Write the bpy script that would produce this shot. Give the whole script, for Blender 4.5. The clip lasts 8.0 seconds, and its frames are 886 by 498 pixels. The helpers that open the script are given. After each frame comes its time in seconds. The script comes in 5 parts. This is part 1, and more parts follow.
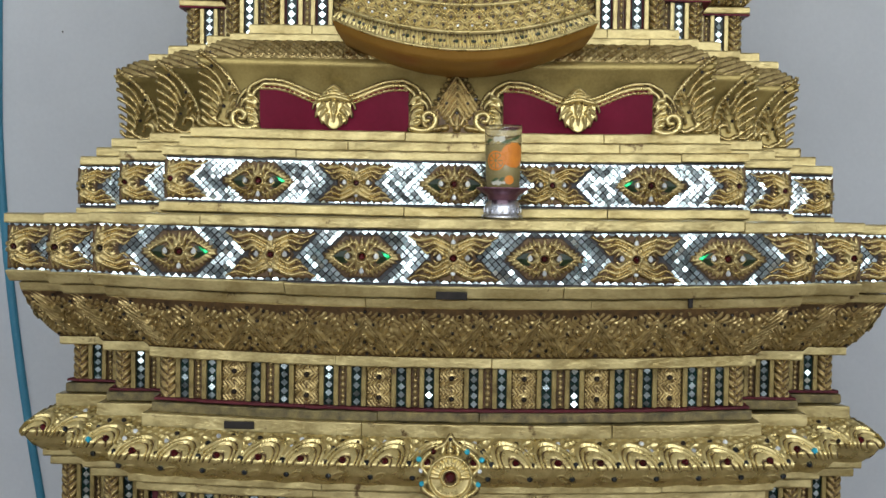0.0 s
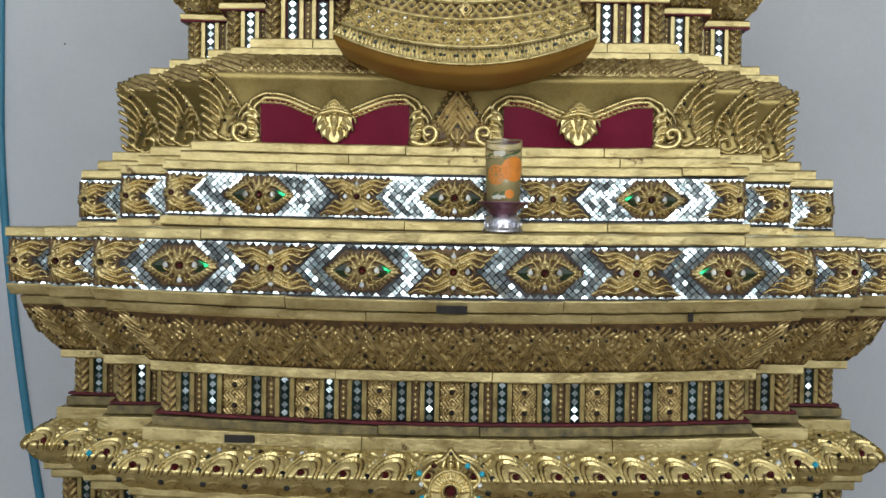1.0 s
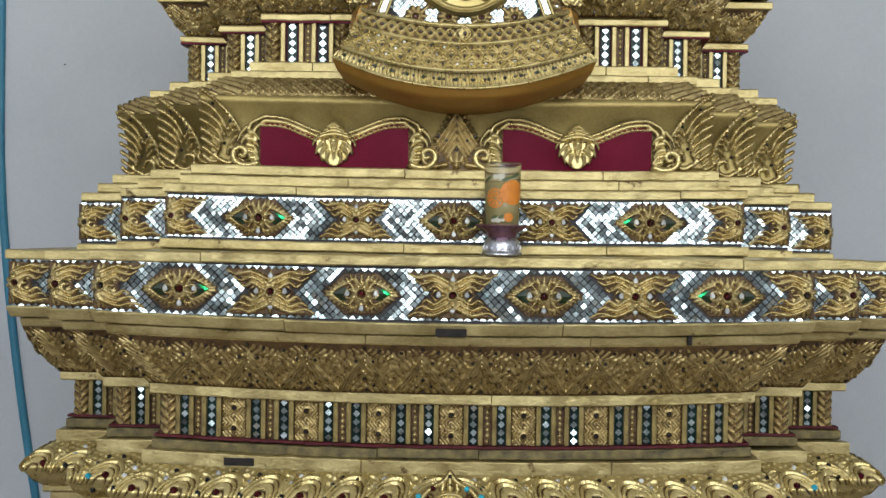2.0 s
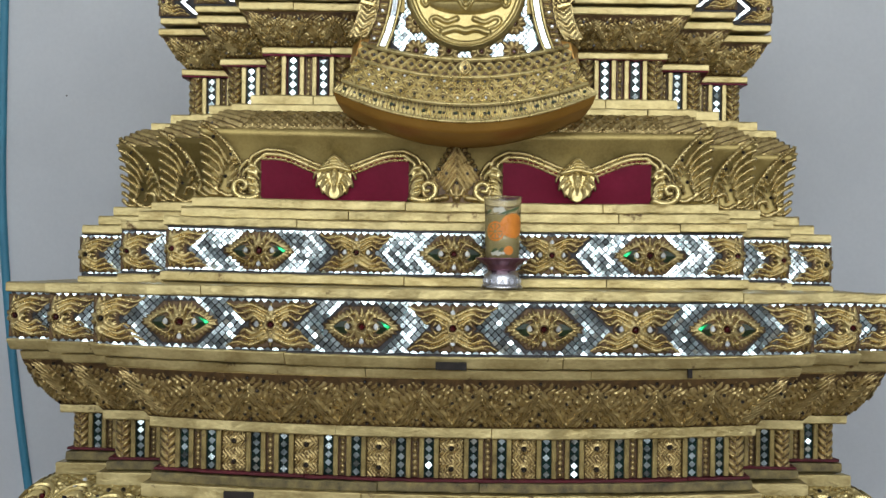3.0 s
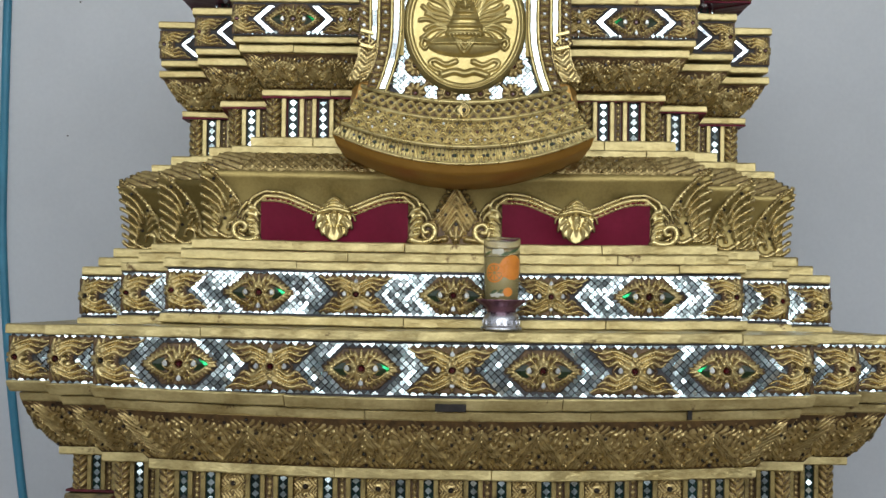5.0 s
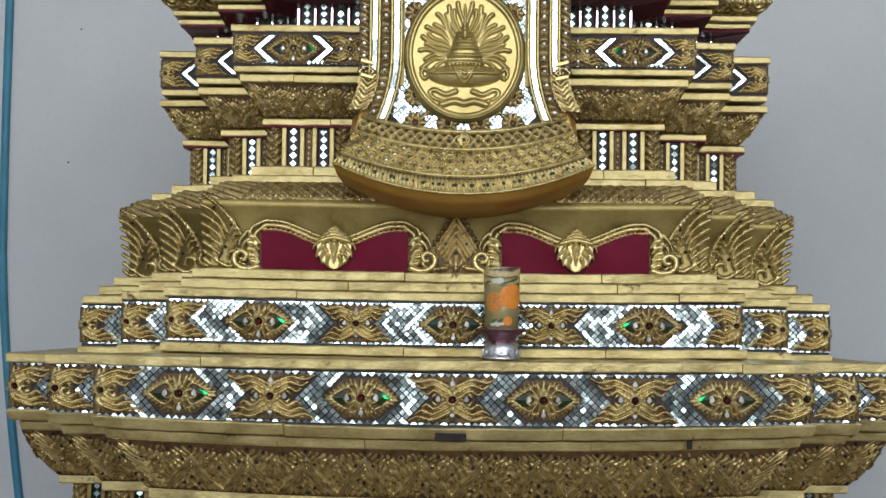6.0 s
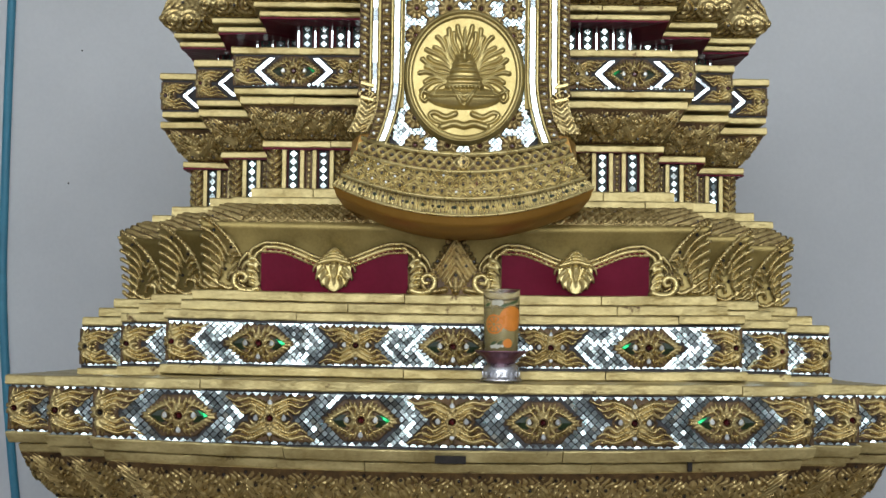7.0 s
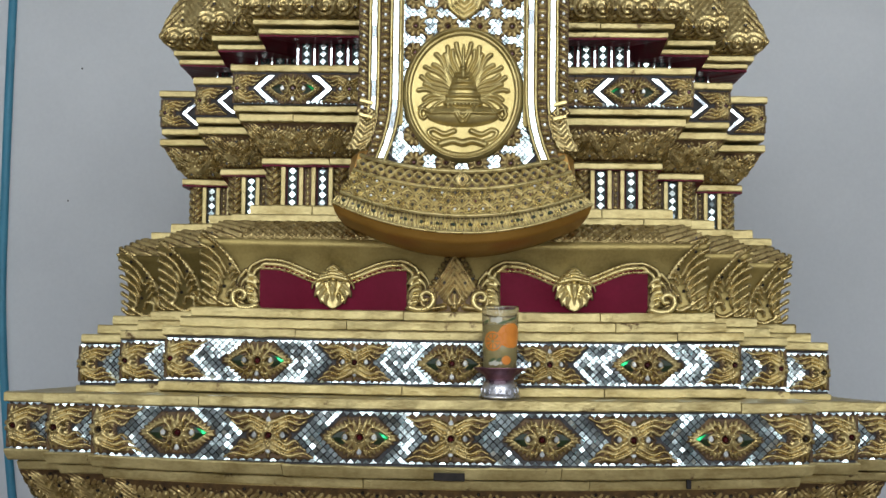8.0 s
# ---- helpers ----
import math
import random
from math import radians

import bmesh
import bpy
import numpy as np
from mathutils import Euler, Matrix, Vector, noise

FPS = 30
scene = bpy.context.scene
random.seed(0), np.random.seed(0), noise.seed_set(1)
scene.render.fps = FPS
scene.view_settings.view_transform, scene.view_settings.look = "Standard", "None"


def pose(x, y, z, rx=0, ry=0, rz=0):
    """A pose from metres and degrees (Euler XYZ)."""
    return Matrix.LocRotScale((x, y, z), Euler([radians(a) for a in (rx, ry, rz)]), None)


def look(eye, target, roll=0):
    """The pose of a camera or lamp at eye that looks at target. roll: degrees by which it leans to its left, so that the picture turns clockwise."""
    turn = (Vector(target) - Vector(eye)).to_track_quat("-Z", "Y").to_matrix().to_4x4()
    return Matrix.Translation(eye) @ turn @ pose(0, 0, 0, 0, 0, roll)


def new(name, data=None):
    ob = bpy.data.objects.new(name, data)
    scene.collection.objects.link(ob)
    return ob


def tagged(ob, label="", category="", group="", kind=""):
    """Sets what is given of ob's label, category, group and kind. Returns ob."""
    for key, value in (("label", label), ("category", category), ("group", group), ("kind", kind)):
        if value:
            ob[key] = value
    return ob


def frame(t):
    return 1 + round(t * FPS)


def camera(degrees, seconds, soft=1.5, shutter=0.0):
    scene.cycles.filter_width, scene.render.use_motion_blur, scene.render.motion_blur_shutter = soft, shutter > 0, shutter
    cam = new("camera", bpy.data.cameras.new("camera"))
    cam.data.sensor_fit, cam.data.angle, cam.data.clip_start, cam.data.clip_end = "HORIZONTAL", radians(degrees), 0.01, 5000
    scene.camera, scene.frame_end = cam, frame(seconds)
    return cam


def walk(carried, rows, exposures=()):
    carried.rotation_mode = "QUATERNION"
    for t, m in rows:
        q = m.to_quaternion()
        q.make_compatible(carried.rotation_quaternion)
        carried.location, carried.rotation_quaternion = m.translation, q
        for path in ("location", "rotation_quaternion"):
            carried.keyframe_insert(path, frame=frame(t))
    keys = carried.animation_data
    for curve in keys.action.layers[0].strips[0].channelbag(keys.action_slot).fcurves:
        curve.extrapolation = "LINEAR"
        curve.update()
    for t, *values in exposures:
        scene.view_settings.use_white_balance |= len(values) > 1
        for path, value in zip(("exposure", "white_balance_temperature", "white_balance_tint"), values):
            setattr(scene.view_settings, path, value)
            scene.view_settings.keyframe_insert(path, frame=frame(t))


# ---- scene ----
cam = camera(35.6, 8.0, soft=1.5)
PATH = [
    (0, (0.005, -2.418, 1.468), (-0.014, -0.419, 1.396), 0.8),
    (0.5, (0.011, -2.42, 1.472), (-0.013, -0.421, 1.401), 0.8),
    (1, (0.009, -2.42, 1.477), (-0.014, -0.421, 1.418), 0.8),
    (1.5, (0.009, -2.422, 1.483), (-0.013, -0.423, 1.434), 0.8),
    (3, (0.01, -2.427, 1.5), (-0.014, -0.427, 1.504), 0.8),
    (3.5, (0.009, -2.428, 1.499), (-0.014, -0.429, 1.525), 0.8),
    (4, (0.011, -2.429, 1.506), (-0.013, -0.43, 1.542), 0.75),
    (4.5, (0.012, -2.43, 1.506), (-0.013, -0.431, 1.551), 0.75),
    (6, (0.011, -2.437, 1.523), (-0.014, -0.439, 1.611), 0.7),
    (6.5, (0.011, -2.439, 1.522), (-0.014, -0.442, 1.629), 0.7),
    (7, (0.011, -2.439, 1.528), (-0.014, -0.442, 1.644), 0.7),
    (7.5, (0.009, -2.44, 1.527), (-0.014, -0.445, 1.66), 0.7),
    (8, (0.013, -2.441, 1.526), (-0.012, -0.446, 1.668), 0.7),
]
walk(cam, [(t, look(eye, target, roll)) for t, eye, target, roll in PATH], exposures=[(0, 0.17), (1.5, 0.15), (3.5, 0.10), (6.5, 0.01), (8, -0.03)])

# ---- world and lights ----
world = bpy.data.worlds.new("sky")
scene.world = world
world.use_nodes = True
sky = world.node_tree.nodes.new("ShaderNodeTexSky")
sky.sky_type = "NISHITA"
sky.sun_disc = False
sky.sun_elevation, sky.sun_rotation = radians(48), radians(200)
world.node_tree.links.new(sky.outputs[0], world.node_tree.nodes["Background"].inputs[0])
world.node_tree.nodes["Background"].inputs[1].default_value = 0.12
sun = new("sun", bpy.data.lights.new("sun", "SUN"))
sun.data.energy, sun.data.angle, sun.data.color = 1.2, radians(12), (1.0, 0.95, 0.88)
sun.matrix_world = look((2.0, -6.0, 8.0), (0, 0, 0))

# room: clear plan, back wall behind the altar, daylight from the windows opposite
RX, RY0, RY1, RZ = 3.4, -5.2, 1.95, 4.2
# windows in the wall behind the camera: centre x, width, sill, head
WINDOWS = [(-2.5, 1.4, 1.75, 4.0), (-0.85, 1.35, 1.75, 4.0), (0.85, 1.35, 1.75, 4.0), (2.5, 1.4, 1.75, 4.0)]


def window_lamp(x, w, z0, z1, power):
    lamp = new("window_daylight", bpy.data.lights.new("window_daylight", "AREA"))
    lamp.data.shape, lamp.data.size, lamp.data.size_y = "RECTANGLE", w - 0.1, z1 - z0 - 0.1
    lamp.data.energy, lamp.data.color = power, (0.93, 0.97, 1.0)
    lamp.matrix_world = look((x, RY0 - 0.02, (z0 + z1) / 2), (x, 0, (z0 + z1) / 2))


for wx, ww, wz0, wz1 in WINDOWS:
    window_lamp(wx, ww, wz0, wz1, (15.0 + 0.75 * wx) * ww * (wz1 - wz0))   # power raised towards +x only to balance left and right


# ---- materials ----
def material(name, low, high, rough=0.5, metal=0.0, grain=40.0, bump=0.1, fine=300.0, per_piece=0.0, rough_span=0.12, coat=0.0, wear=None, spec=0.5, stretch=None):
    """Two-scale colour variation, roughness variation and fine relief."""
    m = bpy.data.materials.new(name)
    m.use_nodes = True
    nt = m.node_tree
    b = nt.nodes["Principled BSDF"]
    co = nt.nodes.new("ShaderNodeTexCoord")
    geo = nt.nodes.new("ShaderNodeNewGeometry")
    n1, n2 = nt.nodes.new("ShaderNodeTexNoise"), nt.nodes.new("ShaderNodeTexNoise")
    src = geo.outputs["Position"]
    if stretch:   # grain drawn out along the courses
        vm = nt.nodes.new("ShaderNodeVectorMath")
        vm.operation = "MULTIPLY"
        vm.inputs[1].default_value = stretch
        nt.links.new(src, vm.inputs[0])
        src = vm.outputs[0]
    for n, s, d in ((n1, grain, 5), (n2, fine, 3)):
        n.inputs["Scale"].default_value, n.inputs["Detail"].default_value = s, d
        nt.links.new(src, n.inputs["Vector"])
    mixf = nt.nodes.new("ShaderNodeMath")
    mixf.operation = "MULTIPLY_ADD"
    nt.links.new(n2.outputs[0], mixf.inputs[0])
    mixf.inputs[1].default_value = 0.35
    nt.links.new(n1.outputs[0], mixf.inputs[2])
    ramp = nt.nodes.new("ShaderNodeValToRGB")
    ramp.color_ramp.elements[0].position, ramp.color_ramp.elements[1].position = 0.42, 0.92
    ramp.color_ramp.elements[0].color, ramp.color_ramp.elements[1].color = (*low, 1), (*high, 1)
    nt.links.new(mixf.outputs[0], ramp.inputs[0])
    last = ramp.outputs[0]
    if per_piece:
        info = nt.nodes.new("ShaderNodeObjectInfo")
        add = nt.nodes.new("ShaderNodeMath")
        add.operation = "ADD"
        nt.links.new(info.outputs["Random"], add.inputs[0])
        nt.links.new(geo.outputs["Random Per Island"], add.inputs[1])
        fr = nt.nodes.new("ShaderNodeMath")
        fr.operation = "FRACT"
        nt.links.new(add.outputs[0], fr.inputs[0])
        hsv = nt.nodes.new("ShaderNodeHueSaturation")
        mr = nt.nodes.new("ShaderNodeMapRange")
        mr.inputs[3].default_value, mr.inputs[4].default_value = 1 - per_piece, 1 + per_piece * 0.3
        nt.links.new(fr.outputs[0], mr.inputs[0])
        nt.links.new(mr.outputs[0], hsv.inputs["Value"])
        nt.links.new(last, hsv.inputs["Color"])
        last = hsv.outputs[0]
    if wear:   # blots and scuffs where the finish has gone
        n3 = nt.nodes.new("ShaderNodeTexNoise")
        n3.inputs["Scale"].default_value, n3.inputs["Detail"].default_value, n3.inputs["Roughness"].default_value = wear[3], 9, 0.72
        nt.links.new(geo.outputs["Position"], n3.inputs["Vector"])
        wr_ = nt.nodes.new("ShaderNodeValToRGB")
        wr_.color_ramp.elements[0].position, wr_.color_ramp.elements[1].position = wear[4], wear[4] + 0.05
        nt.links.new(n3.outputs[0], wr_.inputs[0])
        mx = nt.nodes.new("ShaderNodeMix")
        mx.data_type = "RGBA"
        nt.links.new(wr_.outputs[0], mx.inputs["Factor"])
        nt.links.new(last, mx.inputs["A"])
        mx.inputs["B"].default_value = (*wear[:3], 1)
        last = mx.outputs["Result"]
    nt.links.new(last, b.inputs["Base Color"])
    b.inputs["Specular IOR Level"].default_value = spec
    rr = nt.nodes.new("ShaderNodeMapRange")
    rr.inputs[3].default_value, rr.inputs[4].default_value = max(0.0, rough - rough_span), rough + rough_span
    nt.links.new(n1.outputs[0], rr.inputs[0])
    nt.links.new(rr.outputs[0], b.inputs["Roughness"])
    b.inputs["Metallic"].default_value = metal
    b.inputs["Coat Weight"].default_value = coat
    if bump:
        bp = nt.nodes.new("ShaderNodeBump")
        bp.inputs["Strength"].default_value, bp.inputs["Distance"].default_value = bump, 0.003
        nt.links.new(mixf.outputs[0], bp.inputs["Height"])
        nt.links.new(bp.outputs[0], b.inputs["Normal"])
    return m


GOLD = material("gold_paint", (0.27, 0.20, 0.072), (0.61, 0.505, 0.24), 0.40, 0.68, 22, 0.75, 190, wear=(0.11, 0.065, 0.025, 16, 0.61), stretch=(0.65, 0.8, 1.15))
GOLD_CARVED = material("gilded_carving", (0.27, 0.185, 0.062), (0.62, 0.50, 0.235), 0.27, 0.8, 60, 0.25, 400)
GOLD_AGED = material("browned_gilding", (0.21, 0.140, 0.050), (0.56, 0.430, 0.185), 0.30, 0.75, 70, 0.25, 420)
# red-brown lacquer, dark enough to paint shade into carved grooves too
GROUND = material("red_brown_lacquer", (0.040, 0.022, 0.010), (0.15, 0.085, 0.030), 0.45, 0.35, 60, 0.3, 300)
GOLD_BRIGHT = material("bright_gilding", (0.42, 0.32, 0.115), (0.71, 0.585, 0.275), 0.29, 0.75, 50, 0.2, 400)
# worn gilding, base colour darkened to stand in for shade below the cornice
GOLD_WORN_SHADED = material("dirty_worn_gilding", (0.13, 0.09, 0.030), (0.36, 0.275, 0.10), 0.46, 0.62, 30, 0.6, 200, wear=(0.09, 0.05, 0.02, 18, 0.60))
GOLD_DARK = material("dull_bronze_gold", (0.20, 0.145, 0.042), (0.40, 0.305, 0.105), 0.42, 0.6, 14, 0.25, 200)
GOLD_BROWN = material("orange_brown_gilding", (0.34, 0.17, 0.03), (0.46, 0.25, 0.05), 0.42, 0.5, 10, 0.2, 150)
OLIVE = material("tarnished_gold", (0.045, 0.038, 0.018), (0.26, 0.20, 0.075), 0.6, 0.25, 55, 0.4, 350)
RED = material("crimson_lacquer", (0.105, 0.003, 0.015), (0.165, 0.007, 0.028), 0.36, 0.0, 12, 0.12, 120, spec=0.10)
MAROON = material("maroon_lacquer", (0.055, 0.006, 0.010), (0.11, 0.014, 0.02), 0.6, 0.0, 25, 0.2, 200, spec=0.25)
MIRROR = material("mirror_glass", (0.50, 0.60, 0.60), (0.77, 0.86, 0.86), 0.15, 1.0, 30, 0.0, 200, per_piece=0.6, rough_span=0.08)
MIRROR_SLIP = material("clear_mirror_glass", (0.70, 0.76, 0.77), (0.86, 0.90, 0.91), 0.09, 1.0, 30, 0.0, 200, rough_span=0.03)
MIRROR_GREEN = material("green_mirror_glass", (0.003, 0.013, 0.011), (0.008, 0.034, 0.027), 0.3, 0.0, 30, 0.0, 200, per_piece=0.5, rough_span=0.04, spec=0.2)
TILE_DARK = material("dark_mirror_glass", (0.03, 0.036, 0.045), (0.09, 0.10, 0.11), 0.12, 0.7, 30, 0.0, 200, per_piece=0.5)
GREEN = material("green_foil_glass", (0.0, 0.30, 0.07), (0.02, 0.55, 0.16), 0.12, 0.7, 60, 0.0, 200)
OLIVE_GLASS = material("dark_olive_glass", (0.008, 0.016, 0.006), (0.02, 0.035, 0.012), 0.3, 0.0, 60, 0.0, 200, spec=0.2)
GEM_RED = material("dark_red_gem", (0.025, 0.004, 0.005), (0.09, 0.007, 0.009), 0.12, 0.2, 90, 0.0, 200, per_piece=0.4)
GEM_BLACK = material("black_gem", (0.012, 0.010, 0.008), (0.035, 0.025, 0.02), 0.2, 0.2, 90, 0.0, 200)
GEM_CLEAR = material("clear_foiled_gem", (0.66, 0.70, 0.70), (0.85, 0.86, 0.86), 0.22, 0.3, 90, 0.0, 200, per_piece=0.5)
GEM_BLUE = material("turquoise_gem", (0.02, 0.30, 0.45), (0.06, 0.55, 0.70), 0.12, 0.3, 90, 0.0, 200)
GROUT = material("dark_grout", (0.022, 0.021, 0.024), (0.06, 0.056, 0.056), 0.7, 0.0, 120, 0.3, 500)
PLASTER = material("grey_white_plaster", (0.585, 0.61, 0.64), (0.675, 0.70, 0.73), 0.75, 0.0, 2.2, 0.06, 90)
CEILING = material("white_ceiling_paint", (0.70, 0.70, 0.69), (0.80, 0.80, 0.79), 0.8, 0.0, 3, 0.05, 90)
FLOOR = material("beige_terrazzo_floor", (0.21, 0.17, 0.14), (0.34, 0.29, 0.24), 0.3, 0.0, 30, 0.02, 200)
BLUE = material("blue_paint", (0.03, 0.19, 0.30), (0.06, 0.28, 0.41), 0.5, 0.0, 8, 0.1, 120)
BLACK = material("black_plastic", (0.012, 0.010, 0.009), (0.03, 0.025, 0.022), 0.65, 0.0, 60, 0.1, 300, spec=0.2)
SILVER = material("stamped_aluminium", (0.42, 0.42, 0.46), (0.70, 0.70, 0.74), 0.28, 1.0, 90, 0.3, 400)
PURPLE = material("purple_anodised_rim", (0.16, 0.07, 0.10), (0.26, 0.13, 0.17), 0.35, 0.7, 60, 0.2, 300)
LIQUID = material("pale_tea_drink", (0.30, 0.25, 0.11), (0.38, 0.32, 0.15), 0.12, 0.0, 20, 0.0, 90)
ORANGE = material("orange_enamel_print", (0.62, 0.19, 0.02), (0.75, 0.26, 0.03), 0.3, 0.0, 60, 0.0, 200)
WHITE = material("white_enamel_print", (0.50, 0.48, 0.38), (0.6, 0.58, 0.48), 0.35, 0.0, 60, 0.0, 200)
LEAF = material("green_enamel_print", (0.04, 0.07, 0.02), (0.08, 0.12, 0.04), 0.35, 0.0, 60, 0.0, 200)
GLASS = bpy.data.materials.new("clear_glass")
GLASS.use_nodes = True
gb = GLASS.node_tree.nodes["Principled BSDF"]
gb.inputs["Transmission Weight"].default_value, gb.inputs["Roughness"].default_value, gb.inputs["IOR"].default_value = 1.0, 0.02, 1.45


# ---- building helpers ----
def mesh(name, verts, faces, mat, smooth=True):
    me = bpy.data.meshes.new(name)
    me.from_pydata([tuple(map(float, v)) for v in verts], [], faces)
    me.materials.append(mat)
    if smooth:
        me.polygons.foreach_set("use_smooth", [True] * len(me.polygons))
    me.update()
    return me


def sub(name, data, parent, label="", m=None, kind=""):
    """A mesh as a part under a thing or part."""
    ob = new(name, data)
    ob.parent = parent
    if m is not None:
        ob.matrix_basis = m
    if label or kind:
        tagged(ob, label, kind=kind)
    return ob


def thing(name, label, category, group="", at=(0, 0, 0)):
    ob = new(name)
    ob.location = at
    ob.empty_display_size = 0.1
    return tagged(ob, label, category, group)


def structure(name, data, label, category):
    return tagged(new(name, data), label, category, kind="structure")


def box_verts(x0, x1, y0, y1, z0, z1, r=0.0):
    """A box, its front and upright edges chamfered by r."""
    bm = bmesh.new()
    bmesh.ops.create_cube(bm, size=1, matrix=Matrix.Translation(((x0 + x1) / 2, (y0 + y1) / 2, (z0 + z1) / 2)) @ Matrix.Diagonal((x1 - x0, y1 - y0, z1 - z0, 1)))
    if r:
        bmesh.ops.bevel(bm, geom=bm.edges[:], offset=r, segments=2, affect="EDGES", profile=0.6)
    v = [tuple(p.co) for p in bm.verts]
    bm.verts.index_update()
    f = [[p.index for p in q.verts] for q in bm.faces]
    bm.free()
    return v, f


def box(name, x0, x1, y0, y1, z0, z1, mat, r=0.0):
    v, f = box_verts(x0, x1, y0, y1, z0, z1, r)
    return mesh(name, v, f, mat, smooth=False)


def joined(name, pieces, mat, smooth=False):
    v, f = [], []
    for pv, pf in pieces:
        n = len(v)
        v.extend(pv)
        f.extend([[i + n for i in q] for q in pf])
    return mesh(name, v, f, mat, smooth)


def lathe(name, profile, mat, seg=48, wave=None):
    v, f = [], []
    for i, (r, z) in enumerate(profile):
        for k in range(seg):
            a = 2 * math.pi * k / seg
            q = r + (wave(i, a) if wave else 0)
            v.append((q * math.cos(a), q * math.sin(a), z))
    for i in range(len(profile) - 1):
        for k in range(seg):
            f.append([i * seg + k, i * seg + (k + 1) % seg, (i + 1) * seg + (k + 1) % seg, (i + 1) * seg + k])
    return mesh(name, v, f, mat)


# ---- the stepped plan of the altar: a main face and two set-back corners a side ----
CY = 0.87          # the middle of the plan
MAIN, STEP = 140, 8  # cuts along the main face and along each corner step
SEAM = 0.0011      # half width of an open joint between two lengths of moulding


def plan(w, s, seams=(0.3, 0.7), sunk=0.003):
    """One side of the plan, main face and the corner steps at its right: x, distance in front of the middle, main-face share, step, length of moulding."""
    r = w + 2 * s
    xs = sorted([-w + 2 * w * i / MAIN for i in range(MAIN + 1)] + [2 * w * q - w + d for q in seams for d in (-SEAM, 0, SEAM)])
    pts = []
    for x in xs:
        q = (x / w + 1) / 2
        gap = any(abs(x - (2 * w * e - w)) < 1e-6 for e in seams)
        pts.append((x, r - (sunk if gap else 0), (2 * q - 1) ** 2, 0, sum(q > e for e in seams)))
    for k in (1, 2):
        for i in range(STEP + 1):
            pts.append((w + (k - 1) * s + s * i / STEP, r - k * s, 1.0, k, 2 + k))
    return pts


def course(name, profile, s, mat, parent, sag=0.0, drop=(0.0, 0.0), cx=0.0, label="", rough=0.0009, inset=0.2, smooth=False):
    """A moulding course: the profile (half width of the main face, height) carried round the stepped plan."""
    rough, sunk = (0.0001, 0.0) if smooth else (rough, 0.003)
    rng = random.Random(round(profile[0][1] * 9000 + profile[0][0] * 700))
    seams = (rng.uniform(0.12, 0.46), rng.uniform(0.54, 0.9))
    shift = [(rng.gauss(0, 0.8) * rough, rng.gauss(0, 0.8) * rough) for _ in range(20)]
    whole = MAIN + 1 + 3 * len(seams)
    prof = [(profile[0][0] - inset, profile[0][1])] + list(profile) + [(profile[-1][0] - inset, profile[-1][1])]
    v, f = [], []
    for j, (w, z) in enumerate(prof):
        ref = plan(prof[1][0] if j == 0 else prof[-2][0] if j == len(prof) - 1 else w, s, seams)
        for q in range(4):
            c, sn = (1, 0, -1, 0)[q], (0, 1, 0, -1)[q]
            for i, (x, d, m, k, e) in enumerate(plan(w, s, seams, sunk)):
                run = (i - whole) % (STEP + 1) / STEP
                if q == 0:
                    up = sag * m + (0, *drop)[k]
                elif q == 3:   # the corner at the front's left end, met from its side
                    up = sag * m + (drop[1], drop[1] + (drop[0] - drop[1]) * run, drop[0] * (1 - run))[k]
                else:
                    up = sag * m + drop[1]
                px = ref[i][0]
                jd = rough * (noise.noise((px * 23 + q * 9, z * 61, 1.3)) + 0.8 * noise.noise((px * 83 + q * 9, z * 161, 4.3))) + shift[q * 5 + e][0]
                jz = rough * (noise.noise((px * 31 + q * 5, z * 47, 7.7)) + 0.7 * noise.noise((px * 97 + q * 5, z * 90, 2.7))) + shift[q * 5 + e][1]
                v.append((cx + x * c + (d + jd) * sn, CY + x * sn - (d + jd) * c, z + up + jz))
    n = 4 * len(plan(1, 0.1))
    for j in range(len(prof) - 1):
        for i in range(n):
            f.append([j * n + i, j * n + (i + 1) % n, (j + 1) * n + (i + 1) % n, (j + 1) * n + i])
    return sub(name, mesh(name, v, f, mat, smooth), parent, label)


def fascia(w, z0, z1, r=0.0026, lean=0.0):
    """A flat course with softened edges and a narrow open joint above and below."""
    z0, z1 = z0 + 0.0009, z1 - 0.0009
    return [(w - r - lean, z0), (w - r * 0.3 - lean, z0 + r * 0.35), (w - lean, z0 + r), (w, z1 - r), (w - r * 0.3, z1 - r * 0.35), (w - r, z1)]


def curve_profile(w0, z0, w1, z1, bulge, n=9):
    out = []
    for i in range(n):
        t = i / (n - 1)
        out.append((w0 + (w1 - w0) * t + bulge * math.sin(math.pi * t), z0 + (z1 - z0) * t))
    return out


